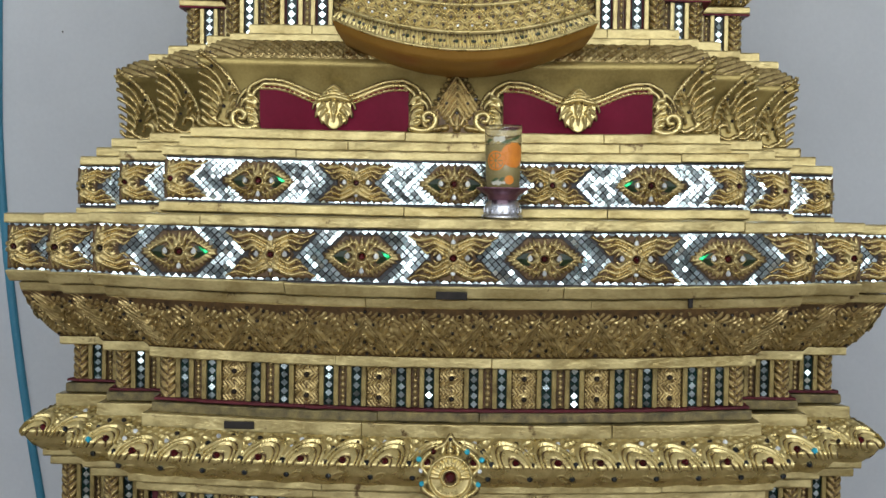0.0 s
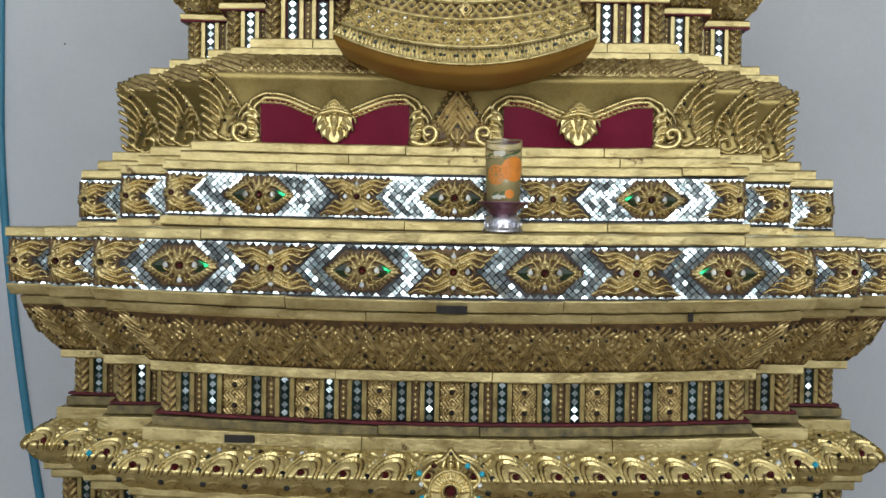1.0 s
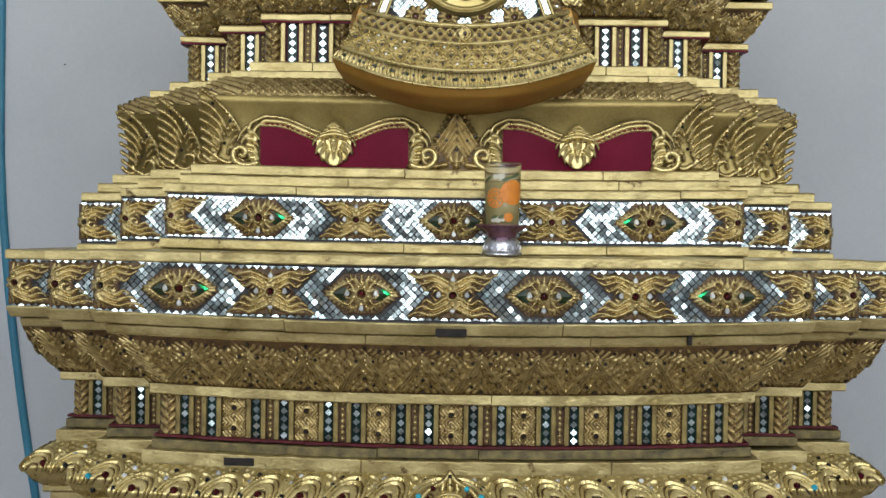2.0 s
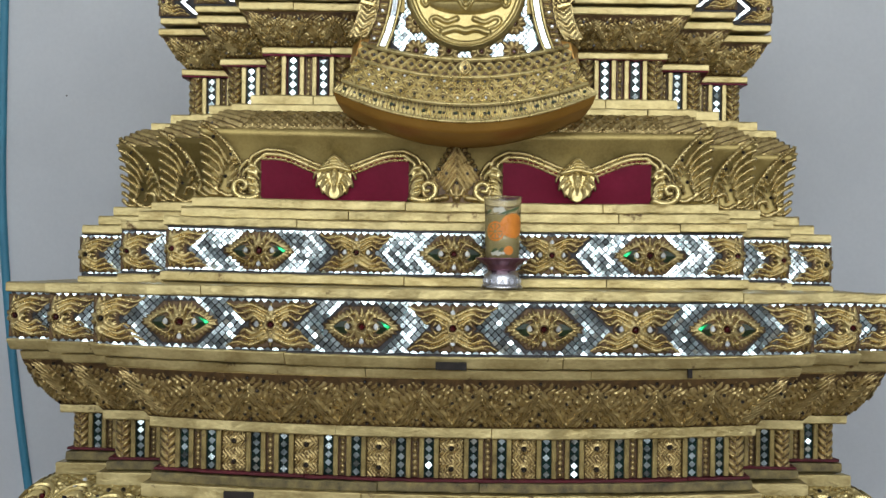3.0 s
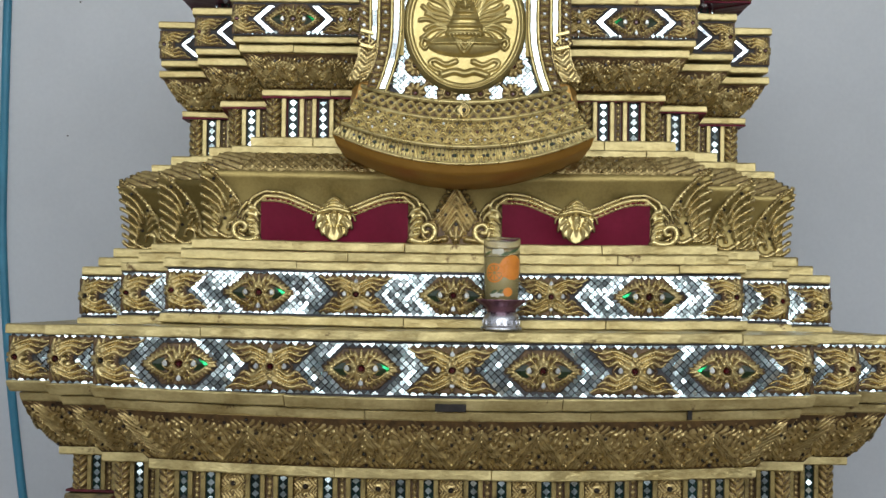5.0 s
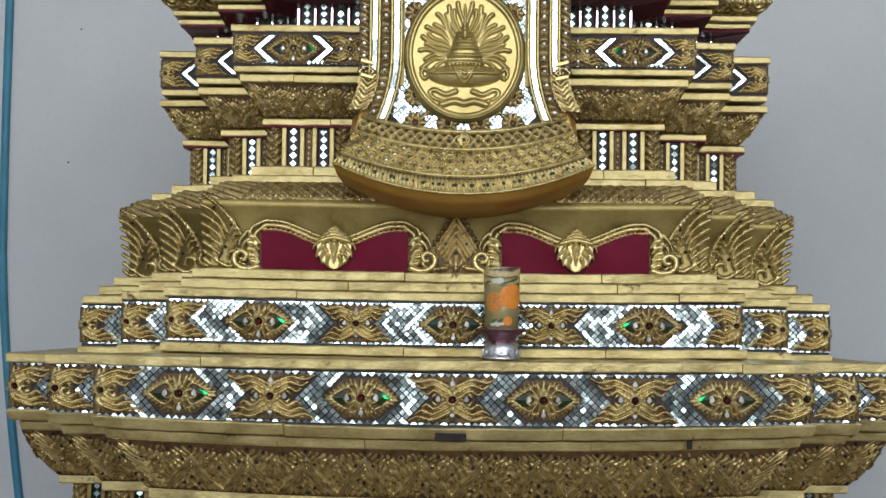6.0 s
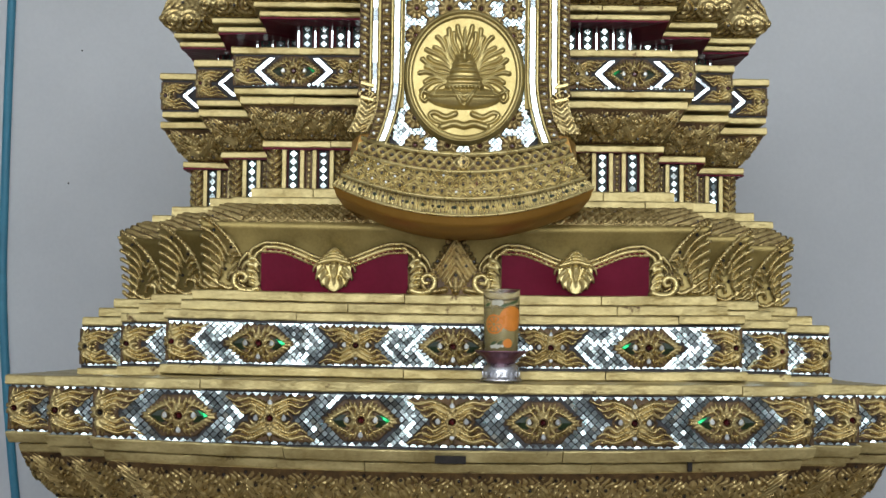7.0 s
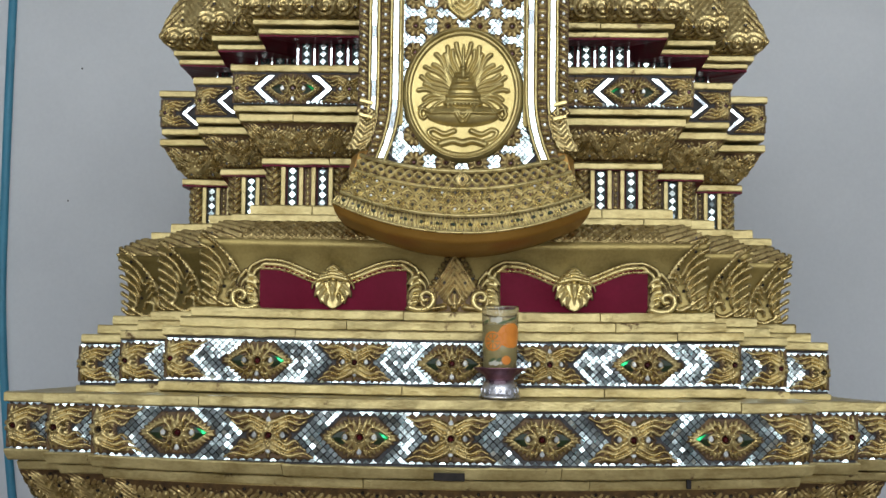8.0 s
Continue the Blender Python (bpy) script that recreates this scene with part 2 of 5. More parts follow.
# ---- the room ----
def room():
    t = 0.2
    structure("floor", box("floor", -RX - t, RX + t, RY0 - t, RY1 + t, -0.2, 0, FLOOR), "polished beige terrazzo floor of the hall", "floor")
    structure("ceiling", box("ceiling", -RX - t, RX + t, RY0 - t, RY1 + t, RZ, RZ + 0.2, CEILING), "plain white painted ceiling", "ceiling")
    structure("wall_back", box("wall_back", -RX, RX, RY1, RY1 + t, 0, RZ, PLASTER), "grey-white plastered wall behind the altar", "wall")
    structure("wall_left", box("wall_left", -RX - t, -RX, RY0 - t, RY1 + t, 0, RZ, PLASTER), "grey-white plastered side wall", "wall")
    structure("wall_right", box("wall_right", RX, RX + t, RY0 - t, RY1 + t, 0, RZ, PLASTER), "grey-white plastered side wall", "wall")
    pieces, x = [], -RX
    for wx, ww, z0, z1 in WINDOWS:
        pieces.append(box_verts(x, wx - ww / 2, RY0 - t, RY0, 0, RZ))
        pieces.append(box_verts(wx - ww / 2, wx + ww / 2, RY0 - t, RY0, 0, z0))
        pieces.append(box_verts(wx - ww / 2, wx + ww / 2, RY0 - t, RY0, z1, RZ))
        x = wx + ww / 2
    pieces.append(box_verts(x, RX, RY0 - t, RY0, 0, RZ))
    structure("wall_front", joined("wall_front", pieces, PLASTER), "plastered wall with tall window openings", "wall")


room()

base = thing("altar_pedestal", "gilded stepped altar base with mirror-mosaic band and carved lotus moulding", "altar")
tier = thing("altar_dais", "gilded altar step with mirror-mosaic band and crimson cusped panels", "altar")
throne = thing("altar_throne", "gilded upper throne tier with mirror strips and carved cornices", "altar")
S1, S2, S3 = 0.112, 0.110, 0.099
UX = 0.014   # the upper tier stands a little to one side
S3B = 0.090


def courses():
    g = SAG
    # plinth down to the floor
    course("plinth", fascia(0.66, 0.0, 0.50, 0.006), 0.112, GOLD_DARK, base, 0, label="plain dull gold plinth")
    course("plinth_course", fascia(0.60, 0.50, 0.74, 0.006), 0.112, GOLD_DARK, base, 0)
    course("lower_dado", [(0.548, 0.74), (0.548, 0.925)], 0.112, MAROON, base, g, label="maroon lacquered lower frieze ground")
    course("fascia", fascia(0.572, 0.916, 0.935, 0.003), 0.112, GOLD, base, g)
    course("fascia", fascia(0.584, 0.935, 0.954, 0.003), 0.112, GOLD, base, g)
    course("lotus_moulding", LOTUS, 0.112, GOLD_CARVED, base, g, smooth=True, label="gilded lotus-petal roll moulding")
    course("fascia", fascia(0.564, 1.030, 1.058), 0.112, GOLD, base, g)
    course("fascia", fascia(0.549, 1.058, 1.078), 0.112, OLIVE, base, g, label="tarnished gold moulding with flaking gilding")
    course("red_fillet", fascia(0.546, 1.078, 1.085, 0.001), 0.112, MAROON, base, g)
    course("dado_ground", [(0.530, 1.083), (0.530, 1.162)], 0.112, MAROON, base, g, DROP0, label="maroon lacquered frieze ground")
    course("fascia", fascia(0.553, 1.158, 1.181), 0.114, GOLD, base, g, DROP0)
    course("cornice", CYMA, 0.114, GOLD_AGED, base, g, DROP1, smooth=True, label="gilded carved cornice with diamond pattern")
    course("fascia", fascia(0.620, 1.272, 1.292, 0.003, 0.003), S1, GOLD, base, g, DROP1)
    course("fascia", fascia(0.640, 1.292, 1.316, 0.003, 0.005), S1, GOLD, base, g, DROP1)
    course("mosaic_ground", [(0.632, 1.314), (0.632, 1.415)], S1, GROUT, base, SAG_BAND, DROP1, label="dark grouted mosaic ground")
    course("fascia", fascia(0.642, 1.413, 1.434), S1, GOLD, base, 0.005, DROP1)
    # step tier
    g2 = SAG2
    course("fascia", fascia(0.542, 1.434, 1.454), 0.106, GOLD, tier, g2, DROP2, inset=0.25)
    course("mosaic_ground", [(0.530, 1.450), (0.530, 1.538)], S2, GROUT, tier, g2, DROP2, label="dark grouted mosaic ground")
    course("fascia", fascia(0.539, 1.537, 1.556), 0.105, GOLD, tier, g2, DROP2)
    course("fascia", fascia(0.512, 1.554, 1.575), 0.105, GOLD, tier, g2, DROP2)
    course("fascia", fascia(0.496, 1.573, 1.594), 0.100, GOLD, tier, g2, DROP2)
    course("cove", COVE, 0.102, GOLD_DARK, tier, g2, DROP_COVE, smooth=True, label="smooth dull gold cove with crimson panels")
    course("sloping_course", SLOPE, 0.102, GOLD_CARVED, tier, 0.0, DROP_COVE, smooth=True)
    # throne tier
    course("fascia", fascia(0.447, 1.763, 1.781), S3, GOLD, throne, 0, DROP_COVE, cx=UX)
    course("fascia", fascia(0.415, 1.779, 1.802), S3, GOLD, throne, 0, DROP_COVE, cx=UX)
    course("dado_ground", [(0.378, 1.802), (0.378, 1.8850)], S3, MAROON, throne, 0, DROP3, cx=UX, label="maroon lacquered frieze ground")
    course("fascia", fascia(0.397, 1.8820, 1.8980), S3, GOLD, throne, 0, DROP3, cx=UX)
    course("soffit", [(0.396, 1.8805), (0.396, 1.8840)], S3, RED, throne, 0, DROP3, cx=UX, label="red painted soffit")
    course("cornice", CYMA2, S3, GOLD_CARVED, throne, 0, DROP3, cx=UX, smooth=True, label="gilded carved cornice")
    course("fascia", fascia(0.437, 1.9610, 1.9790), S3, GOLD, throne, 0, DROP3, cx=UX)
    course("fascia", fascia(0.450, 1.9820, 1.9980), S3B, GOLD, throne, 0, DROP3, cx=UX)
    course("mosaic_ground", [(0.450, 1.9970), (0.450, 2.0630)], S3B, GROUT, throne, 0, DROP3, cx=UX)
    course("fascia", fascia(0.456, 2.0610, 2.0780), S3B, GOLD, throne, 0, DROP3, cx=UX)
    course("dado_ground", [(0.34, 2.0780), (0.34, 2.1600)], S3, MAROON, throne, 0, DROP3, cx=UX)
    course("soffit", [(0.405, 2.1385), (0.405, 2.1420)], S3, RED, throne, 0, DROP3, cx=UX, label="red painted soffit")
    course("fascia", fascia(0.407, 2.1420, 2.1560), S3, GOLD, throne, 0, DROP3, cx=UX)
    course("fascia", fascia(0.418, 2.1570, 2.1720), S3, GOLD, throne, 0, DROP3, cx=UX)
    course("lotus_cornice", LOTUS2, S3, GOLD_CARVED, throne, 0, DROP3, cx=UX, smooth=True, label="gilded lotus-scroll cornice")
    course("top_slab", fascia(0.40, 2.300, 2.345), S3, GOLD, throne, 0, DROP3, cx=UX, inset=0.2)
    sub("top_board", box("top_board", -0.50, 0.50, CY - 0.50, CY + 0.50, 2.29, 2.318, GOLD, 0.004), throne, m=pose(UX, 0, 0))


SAG, SAG_BAND, SAG2 = 0.014, 0.009, 0.004
DROP0, DROP1 = (-0.002, -0.004), (-0.004, -0.008)   # how far the corner steps sit lower than the main faces
DROP2, DROP_COVE = (-0.007, -0.015), (-0.011, -0.022)
DROP3 = (-0.010, -0.021)
LOTUS = curve_profile(0.579, 0.950, 0.612, 0.990, 0.004, 7)[:-1] + curve_profile(0.612, 0.990, 0.566, 1.032, 0.006, 7)   # a sharp ridge half-way up
CYMA = curve_profile(0.553, 1.179, 0.612, 1.273, 0.004)
COVE = curve_profile(0.472, 1.590, 0.490, 1.728, -0.013)
SLOPE = curve_profile(0.488, 1.728, 0.442, 1.766, 0.006)
CYMA2 = curve_profile(0.386, 1.898, 0.431, 1.961, 0.004)
LOTUS2 = curve_profile(0.420, 2.172, 0.444, 2.194, 0.003, 4)[:-1] + curve_profile(0.444, 2.194, 0.402, 2.300, 0.003, 8)
courses()


# ---- carved relief ----
def ridge(d, r):
    return np.sqrt(np.clip(1 - (d / r) ** 2, 0, 1))


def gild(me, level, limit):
    """The sunk ground of a carving is bare lacquer, its dark tone also painting shade into the grooves; the raised work
    is gilded.
    """
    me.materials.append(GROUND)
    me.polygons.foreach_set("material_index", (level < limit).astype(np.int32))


def surface(name, pos, nu, nv, height, mat, cut=0.30, smooth=True):
    """A carved strip: pos(u, v) gives arrays x, y, z for u, v in 0..1; height(x, s, u, v) its relief along the outward normal."""
    u, v = np.meshgrid(np.linspace(0, 1, nu), np.linspace(0, 1, nv))
    p = np.stack(pos(u, v), -1)
    du, dv = np.gradient(p, axis=1), np.gradient(p, axis=0)
    n = np.cross(du, dv)
    n /= np.linalg.norm(n, axis=-1, keepdims=True) + 1e-12
    s = np.concatenate([np.zeros((1, nu)), np.cumsum(np.linalg.norm(np.diff(p, axis=0), axis=-1), axis=0)])
    h = height(p[..., 0], s, u, v)
    p = p + n * h[..., None]
    idx = np.arange(nu * nv).reshape(nv, nu)
    f = np.stack([idx[:-1, :-1], idx[:-1, 1:], idx[1:, 1:], idx[1:, :-1]], -1).reshape(-1, 4)
    me = mesh(name, p.reshape(-1, 3), f.tolist(), mat, smooth)
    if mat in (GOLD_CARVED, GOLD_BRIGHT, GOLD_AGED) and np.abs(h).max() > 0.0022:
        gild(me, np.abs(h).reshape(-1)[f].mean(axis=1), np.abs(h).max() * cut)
    return me


def strip_pos(prof, s, k, side, sag, drop, cx, lift_out=0.0015):
    """pos for one face of a course: k = 0 main face, 1 and 2 the corner steps; side -1 or 1."""
    pw, pz = np.array([p[0] for p in prof]), np.array([p[1] for p in prof])
    t = np.linspace(0, 1, len(prof))

    def pos(u, v):
        w, z = np.interp(v, t, pw), np.interp(v, t, pz)
        if k == 0:
            x = w * (2 * u - 1)
            up = sag * (2 * u - 1) ** 2
        else:
            a, b = w + (k - 1) * s, w + k * s
            x = a + (b - a) * u if side > 0 else -b + (b - a) * u
            up = sag + drop[k - 1] + 0 * u
        y = CY - (w + (2 - k) * s) - lift_out
        return cx + x, y, z + up
    return pos


def carve(name, prof, s, height, mat, parent, sag=0.0, drop=(0, 0), cx=0.0, res=0.0025, nv=30, label="", cut=0.12, round_about=False):
    """Relief strips on the five front faces of a course."""
    w = max(p[0] for p in prof)
    for k, side in ((0, 1), (1, -1), (1, 1), (2, -1), (2, 1)):
        nu = int((2 * w if k == 0 else s) / res) + 2
        me = surface(name, strip_pos(prof, s, k, side, sag, drop, cx), nu, nv, lambda x, q, u, v: height(x - cx, q, u, v, k, side), mat, cut)
        sub(name, me, parent, label)
        if round_about and k == 0:   # the same carving on the other sides
            for turn in (90, 180, 270):
                sub(name, me, parent, label, pose(cx, CY, drop[1] - (0, *drop)[k], 0, 0, turn) @ pose(-cx, -CY, 0))


def face_y(w, s, k=0):
    return CY - (w + (2 - k) * s)


def wave01(x):
    return 0.5 + 0.5 * np.cos(2 * np.pi * x)


def lattice(p, amp):
    """Crossing ribs with a knob in every mesh of the net; slanting leaves at the corners."""
    def height(x, q, u, v, k, side):
        a, b = (x + 0.85 * q) / p, (x - 0.85 * q) / p
        rib = np.maximum(wave01(a) ** 2.2, wave01(b) ** 2.2)
        knob = 0.8 * (1 - wave01(a)) * (1 - wave01(b))
        h = np.maximum(rib, knob ** 1.5)
        e = (u if side < 0 else 1 - u) * 0.102 if k else np.minimum(u, 1 - u) * 0.95
        h = np.where(e < 0.075 + 0.012 * (k > 0), wave01((q + 0.45 * e) / 0.0145) ** 0.9 * 1.2, h)
        return amp * h * np.clip(np.minimum(v, 1 - v) / 0.08, 0.1, 1)
    return height


def peaks(p, hh, amp=0.005, slope=1.05):
    """Treble-lined peaks with small leaves inside and between them; slanting feathers at the corners."""
    fine = 0.0030 if p < 0.08 else 0.0038
    def height(x, q, u, v, k, side):
        xj = x + 0.0012 * np.sin(q * 310.0) + 0.0015 * np.sin(x * 97.0)
        a = np.abs((xj / p % 1) - 0.5) * p
        d = (0.86 * hh - q) - slope * a
        line = sum(np.exp(-((d - c) / fine) ** 2) for c in (0.002, 0.002 + 2.5 * fine, 0.002 + 5 * fine))
        g = 0.021 * p / 0.104 + 0.004
        s = np.where(d > 0.006, 1.0, -1.0)
        warp = 0.0025 * np.sin(q * 190.0 + x * 60.0)
        leaf = wave01((a + s * q * 0.55 + warp) / (0.50 * g)) ** 1.3 * wave01((q * 0.9 - s * a * 0.45 + warp) / (1.05 * g) + 0.2) ** 0.6
        leaf = leaf * (0.70 + 0.30 * np.sin(x * 413.0 + 3 * np.sin(q * 220.0)))
        h = np.where((d > -fine) & (d < 0.002 + 6 * fine), np.maximum(0.05, 1.1 * line), 0.08 + 0.66 * leaf)
        e = (u if side < 0 else 1 - u) * 0.112 if k else np.minimum(u, 1 - u) * 1.16
        band = (e > 0.010 + 0.02 * (1 - v)) & (e < 0.052 - 0.018 * v) & (v > 0.14)
        feather = wave01((q + e * 0.95 + 4.0 * e * e) / 0.0115) ** 0.8 * 1.3
        h = np.where(band, feather, h)
        return amp * h * np.clip((v - 0.02) / 0.08, 0.1, 1) * np.clip((0.97 - v) / 0.22, 0.12, 1)
    return height


def lotus_petals(p, hh):
    """Double-rimmed petals leaning towards the middle above the ridge, the same shallow and blunt below it."""
    low = 0.463 * hh   # the ridge

    def height(x, q, u, v, k, side):
        a = np.abs(x) - (0 if k == 0 else 0.012 * k)
        up = q - low
        top = np.where(up >= 0, up / 0.055, -up / 0.046)
        best = np.full_like(x, -1.0)
        for o in (2, 1, 0, -1, -2):
            c = (np.floor(a / p) + 0.5 + o) * p
            d = (c - a) + 0.006 - 0.027 * top
            r = np.hypot(d / 0.035, np.clip(top, 0, 9))
            prof = np.select([r < 0.28, r < 0.37, r < 0.62, r < 0.71, r < 0.81, r < 0.90, r < 1.06], [0.75 - r, 0.10, 0.62 + 0.5 * (r - 0.36), 0.08, 0.95, 0.10, 1.05], -1.0)
            best = np.where(prof > -0.5, prof, best)
        cell = np.abs(((a - 0.030 * top) / p) % 1 - 0.5) * p
        leafy = 0.30 + 0.30 * wave01(a / 0.016 + q / 0.021) * wave01(q / 0.017 - a / 0.03) + 0.5 * np.exp(-((np.hypot(cell - 0.5 * p + 0.0375, (top - 0.78) * 0.04) - 0.010) / 0.002) ** 2)
        h = np.where(best > -0.5, best, leafy)
        blunt = 0.35 + 0.22 * wave01(a / p) * wave01(q / 0.030) + 0.20 * np.exp(-((np.hypot(cell - 0.5 * p + 0.0375, (top - 0.5) * 0.05) - 0.009) / 0.002) ** 2)
        return 0.0078 * np.where(up < 0, blunt, h)
    return height


def scrolls(p, hh):
    """Large teardrop scrolls of the top cornice."""
    def height(x, q, u, v, k, side):
        a = ((x / p + 0.5) % 1 - 0.5) * p
        m = np.abs(a)
        r = np.hypot(m - 0.2 * p, (q - 0.35 * hh) * 0.9)
        ang = np.arctan2(q - 0.35 * hh, m - 0.2 * p)
        spiral = wave01(r / 0.011 - ang / (2 * np.pi))
        chev = wave01((m + q * 0.7) / 0.013) * 0.8
        h = np.where(r < 0.03, spiral, chev)
        return 0.005 * h * np.clip(np.minimum(v, 1 - v) / 0.06, 0, 1)
    return height


class Relief:
    """A carved ornament as a height field of round strokes and knobs; x to the right, z up, relief towards -y."""

    def __init__(self):
        self.p = []

    def dot(self, x, z, r, top=None):
        self.p.append((x, z, r, r if top is None else top))

    def stroke(self, pts, r0, r1=None, top=None, n=None):
        r1 = r0 if r1 is None else r1
        pts = np.array(pts, float)
        m = len(pts)
        if m > 2:   # a smooth curve through the points
            t = np.linspace(0, m - 1, 8 * m)
            ext = np.vstack([2 * pts[0] - pts[1], pts, 2 * pts[-1] - pts[-2]])
            i = np.clip(t.astype(int), 0, m - 2)
            f = (t - i)[:, None]
            a, b, c, d = ext[i], ext[i + 1], ext[i + 2], ext[i + 3]
            pts = 0.5 * ((2 * b) + (c - a) * f + (2 * a - 5 * b + 4 * c - d) * f ** 2 + (3 * b - a - 3 * c + d) * f ** 3)
        seg = np.linalg.norm(np.diff(pts, axis=0), axis=1)
        cum = np.concatenate([[0], np.cumsum(seg)])
        k = n or max(3, int(cum[-1] / (min(r0, max(r1, 0.0012)) * 0.6)) + 1)
        for q in np.linspace(0, cum[-1], k):
            x, z = np.interp(q, cum, pts[:, 0]), np.interp(q, cum, pts[:, 1])
            r = r0 + (r1 - r0) * q / max(cum[-1], 1e-9)
            self.p.append((x, z, r, r if top is None else top * r / r0))

    def mirror(self):
        self.p += [(-x, z, r, t) for x, z, r, t in self.p]
        return self

    def flower(self, x, z, r, petals=8, core=0.42):
        for i in range(petals):
            a = 2 * math.pi * (i + 0.5) / petals
            self.stroke([(x + 0.6 * r * math.cos(a), z + 0.6 * r * math.sin(a)), (x + 0.92 * r * math.cos(a), z + 0.92 * r * math.sin(a))], 0.30 * r, 0.19 * r)
        for i in range(16):
            a = 2 * math.pi * i / 16
            self.dot(x + core * r * math.cos(a), z + core * r * math.sin(a), 0.15 * r, 0.40 * r)

    def build(self, name, mat, res=0.0016, base=0.0, cut=0.0019, deep=1.0, plate=None):
        """plate(x, z): an underlying height, negative outside the ornament."""
        a = np.array(self.p)
        x0, x1 = (a[:, 0] - a[:, 2]).min() - res, (a[:, 0] + a[:, 2]).max() + res
        z0, z1 = (a[:, 1] - a[:, 2]).min() - res, (a[:, 1] + a[:, 2]).max() + res
        nx, nz = int((x1 - x0) / res) + 2, int((z1 - z0) / res) + 2
        gx, gz = x0 + res * np.arange(nx), z0 + res * np.arange(nz)
        h = np.zeros((nz, nx))
        for px, pz, r, top in a:
            i0, i1 = max(0, int((px - r - x0) / res)), min(nx, int((px + r - x0) / res) + 2)
            j0, j1 = max(0, int((pz - r - z0) / res)), min(nz, int((pz + r - z0) / res) + 2)
            d2 = ((gx[None, i0:i1] - px) ** 2 + (gz[j0:j1, None] - pz) ** 2) / (r * r)
            h[j0:j1, i0:i1] = np.maximum(h[j0:j1, i0:i1], top * np.sqrt(np.clip(1 - d2, 0, 1)))
        if plate is not None:
            X, Z = np.meshgrid(gx, gz)
            h = np.maximum(h, plate(X, Z)) if base == 0 else np.where(plate(X, Z) > 0, plate(X, Z) + h, h)
        on = h > 1e-5
        face = on[:-1, :-1] | on[1:, :-1] | on[:-1, 1:] | on[1:, 1:]
        ids = -np.ones((nz, nx), int)
        used = np.zeros((nz, nx), bool)
        used[:-1, :-1] |= face
        used[1:, :-1] |= face
        used[:-1, 1:] |= face
        used[1:, 1:] |= face
        ids[used] = np.arange(used.sum())
        jj, ii = np.nonzero(used)
        verts = np.stack([gx[ii], -h[jj, ii] * deep, gz[jj]], -1)
        fj, fi = np.nonzero(face)
        faces = np.stack([ids[fj, fi], ids[fj, fi + 1], ids[fj + 1, fi + 1], ids[fj + 1, fi]], -1)
        me = mesh(name, verts, faces.tolist(), mat)
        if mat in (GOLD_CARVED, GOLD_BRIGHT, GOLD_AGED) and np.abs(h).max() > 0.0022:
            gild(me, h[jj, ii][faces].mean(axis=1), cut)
        return me


def gem(name, r, mat, n=8, depth=0.55):
    """A round faceted gem facing -y."""
    v = [(r * math.cos(2 * math.pi * i / n), 0, r * math.sin(2 * math.pi * i / n)) for i in range(n)]
    v += [(0.6 * x, -depth * r, 0.6 * z) for x, _, z in v]
    v += [(1.0 * x, 0.002, 1.0 * z) for x, _, z in v[:n]]
    f = [[i, (i + 1) % n, n + (i + 1) % n, n + i] for i in range(n)] + [list(range(n, 2 * n))]
    f += [[2 * n + i, 2 * n + (i + 1) % n, (i + 1) % n, i] for i in range(n)]
    return mesh(name, v, f, mat, smooth=False)


def drop_gem(name, r, mat, stretch=1.6):
    n, v = 9, []
    for i in range(n):
        a = 2 * math.pi * i / n + math.pi / 2
        q = 1 + (stretch - 1) * max(0, math.sin(a)) ** 3
        v.append((r * math.cos(a), 0, r * q * math.sin(a)))
    v += [(0.55 * x, -0.5 * r, 0.55 * z) for x, _, z in v]
    f = [[i, (i + 1) % n, n + (i + 1) % n, n + i] for i in range(n)] + [list(range(n, 2 * n))]
    return mesh(name, v, f, mat, smooth=False)


def at(x, y, z, mx=1, tilt=0.0, scale=1.0):
    return pose(x, y, z, tilt, 0, 0) @ Matrix.Diagonal((mx * scale, scale, scale, 1))


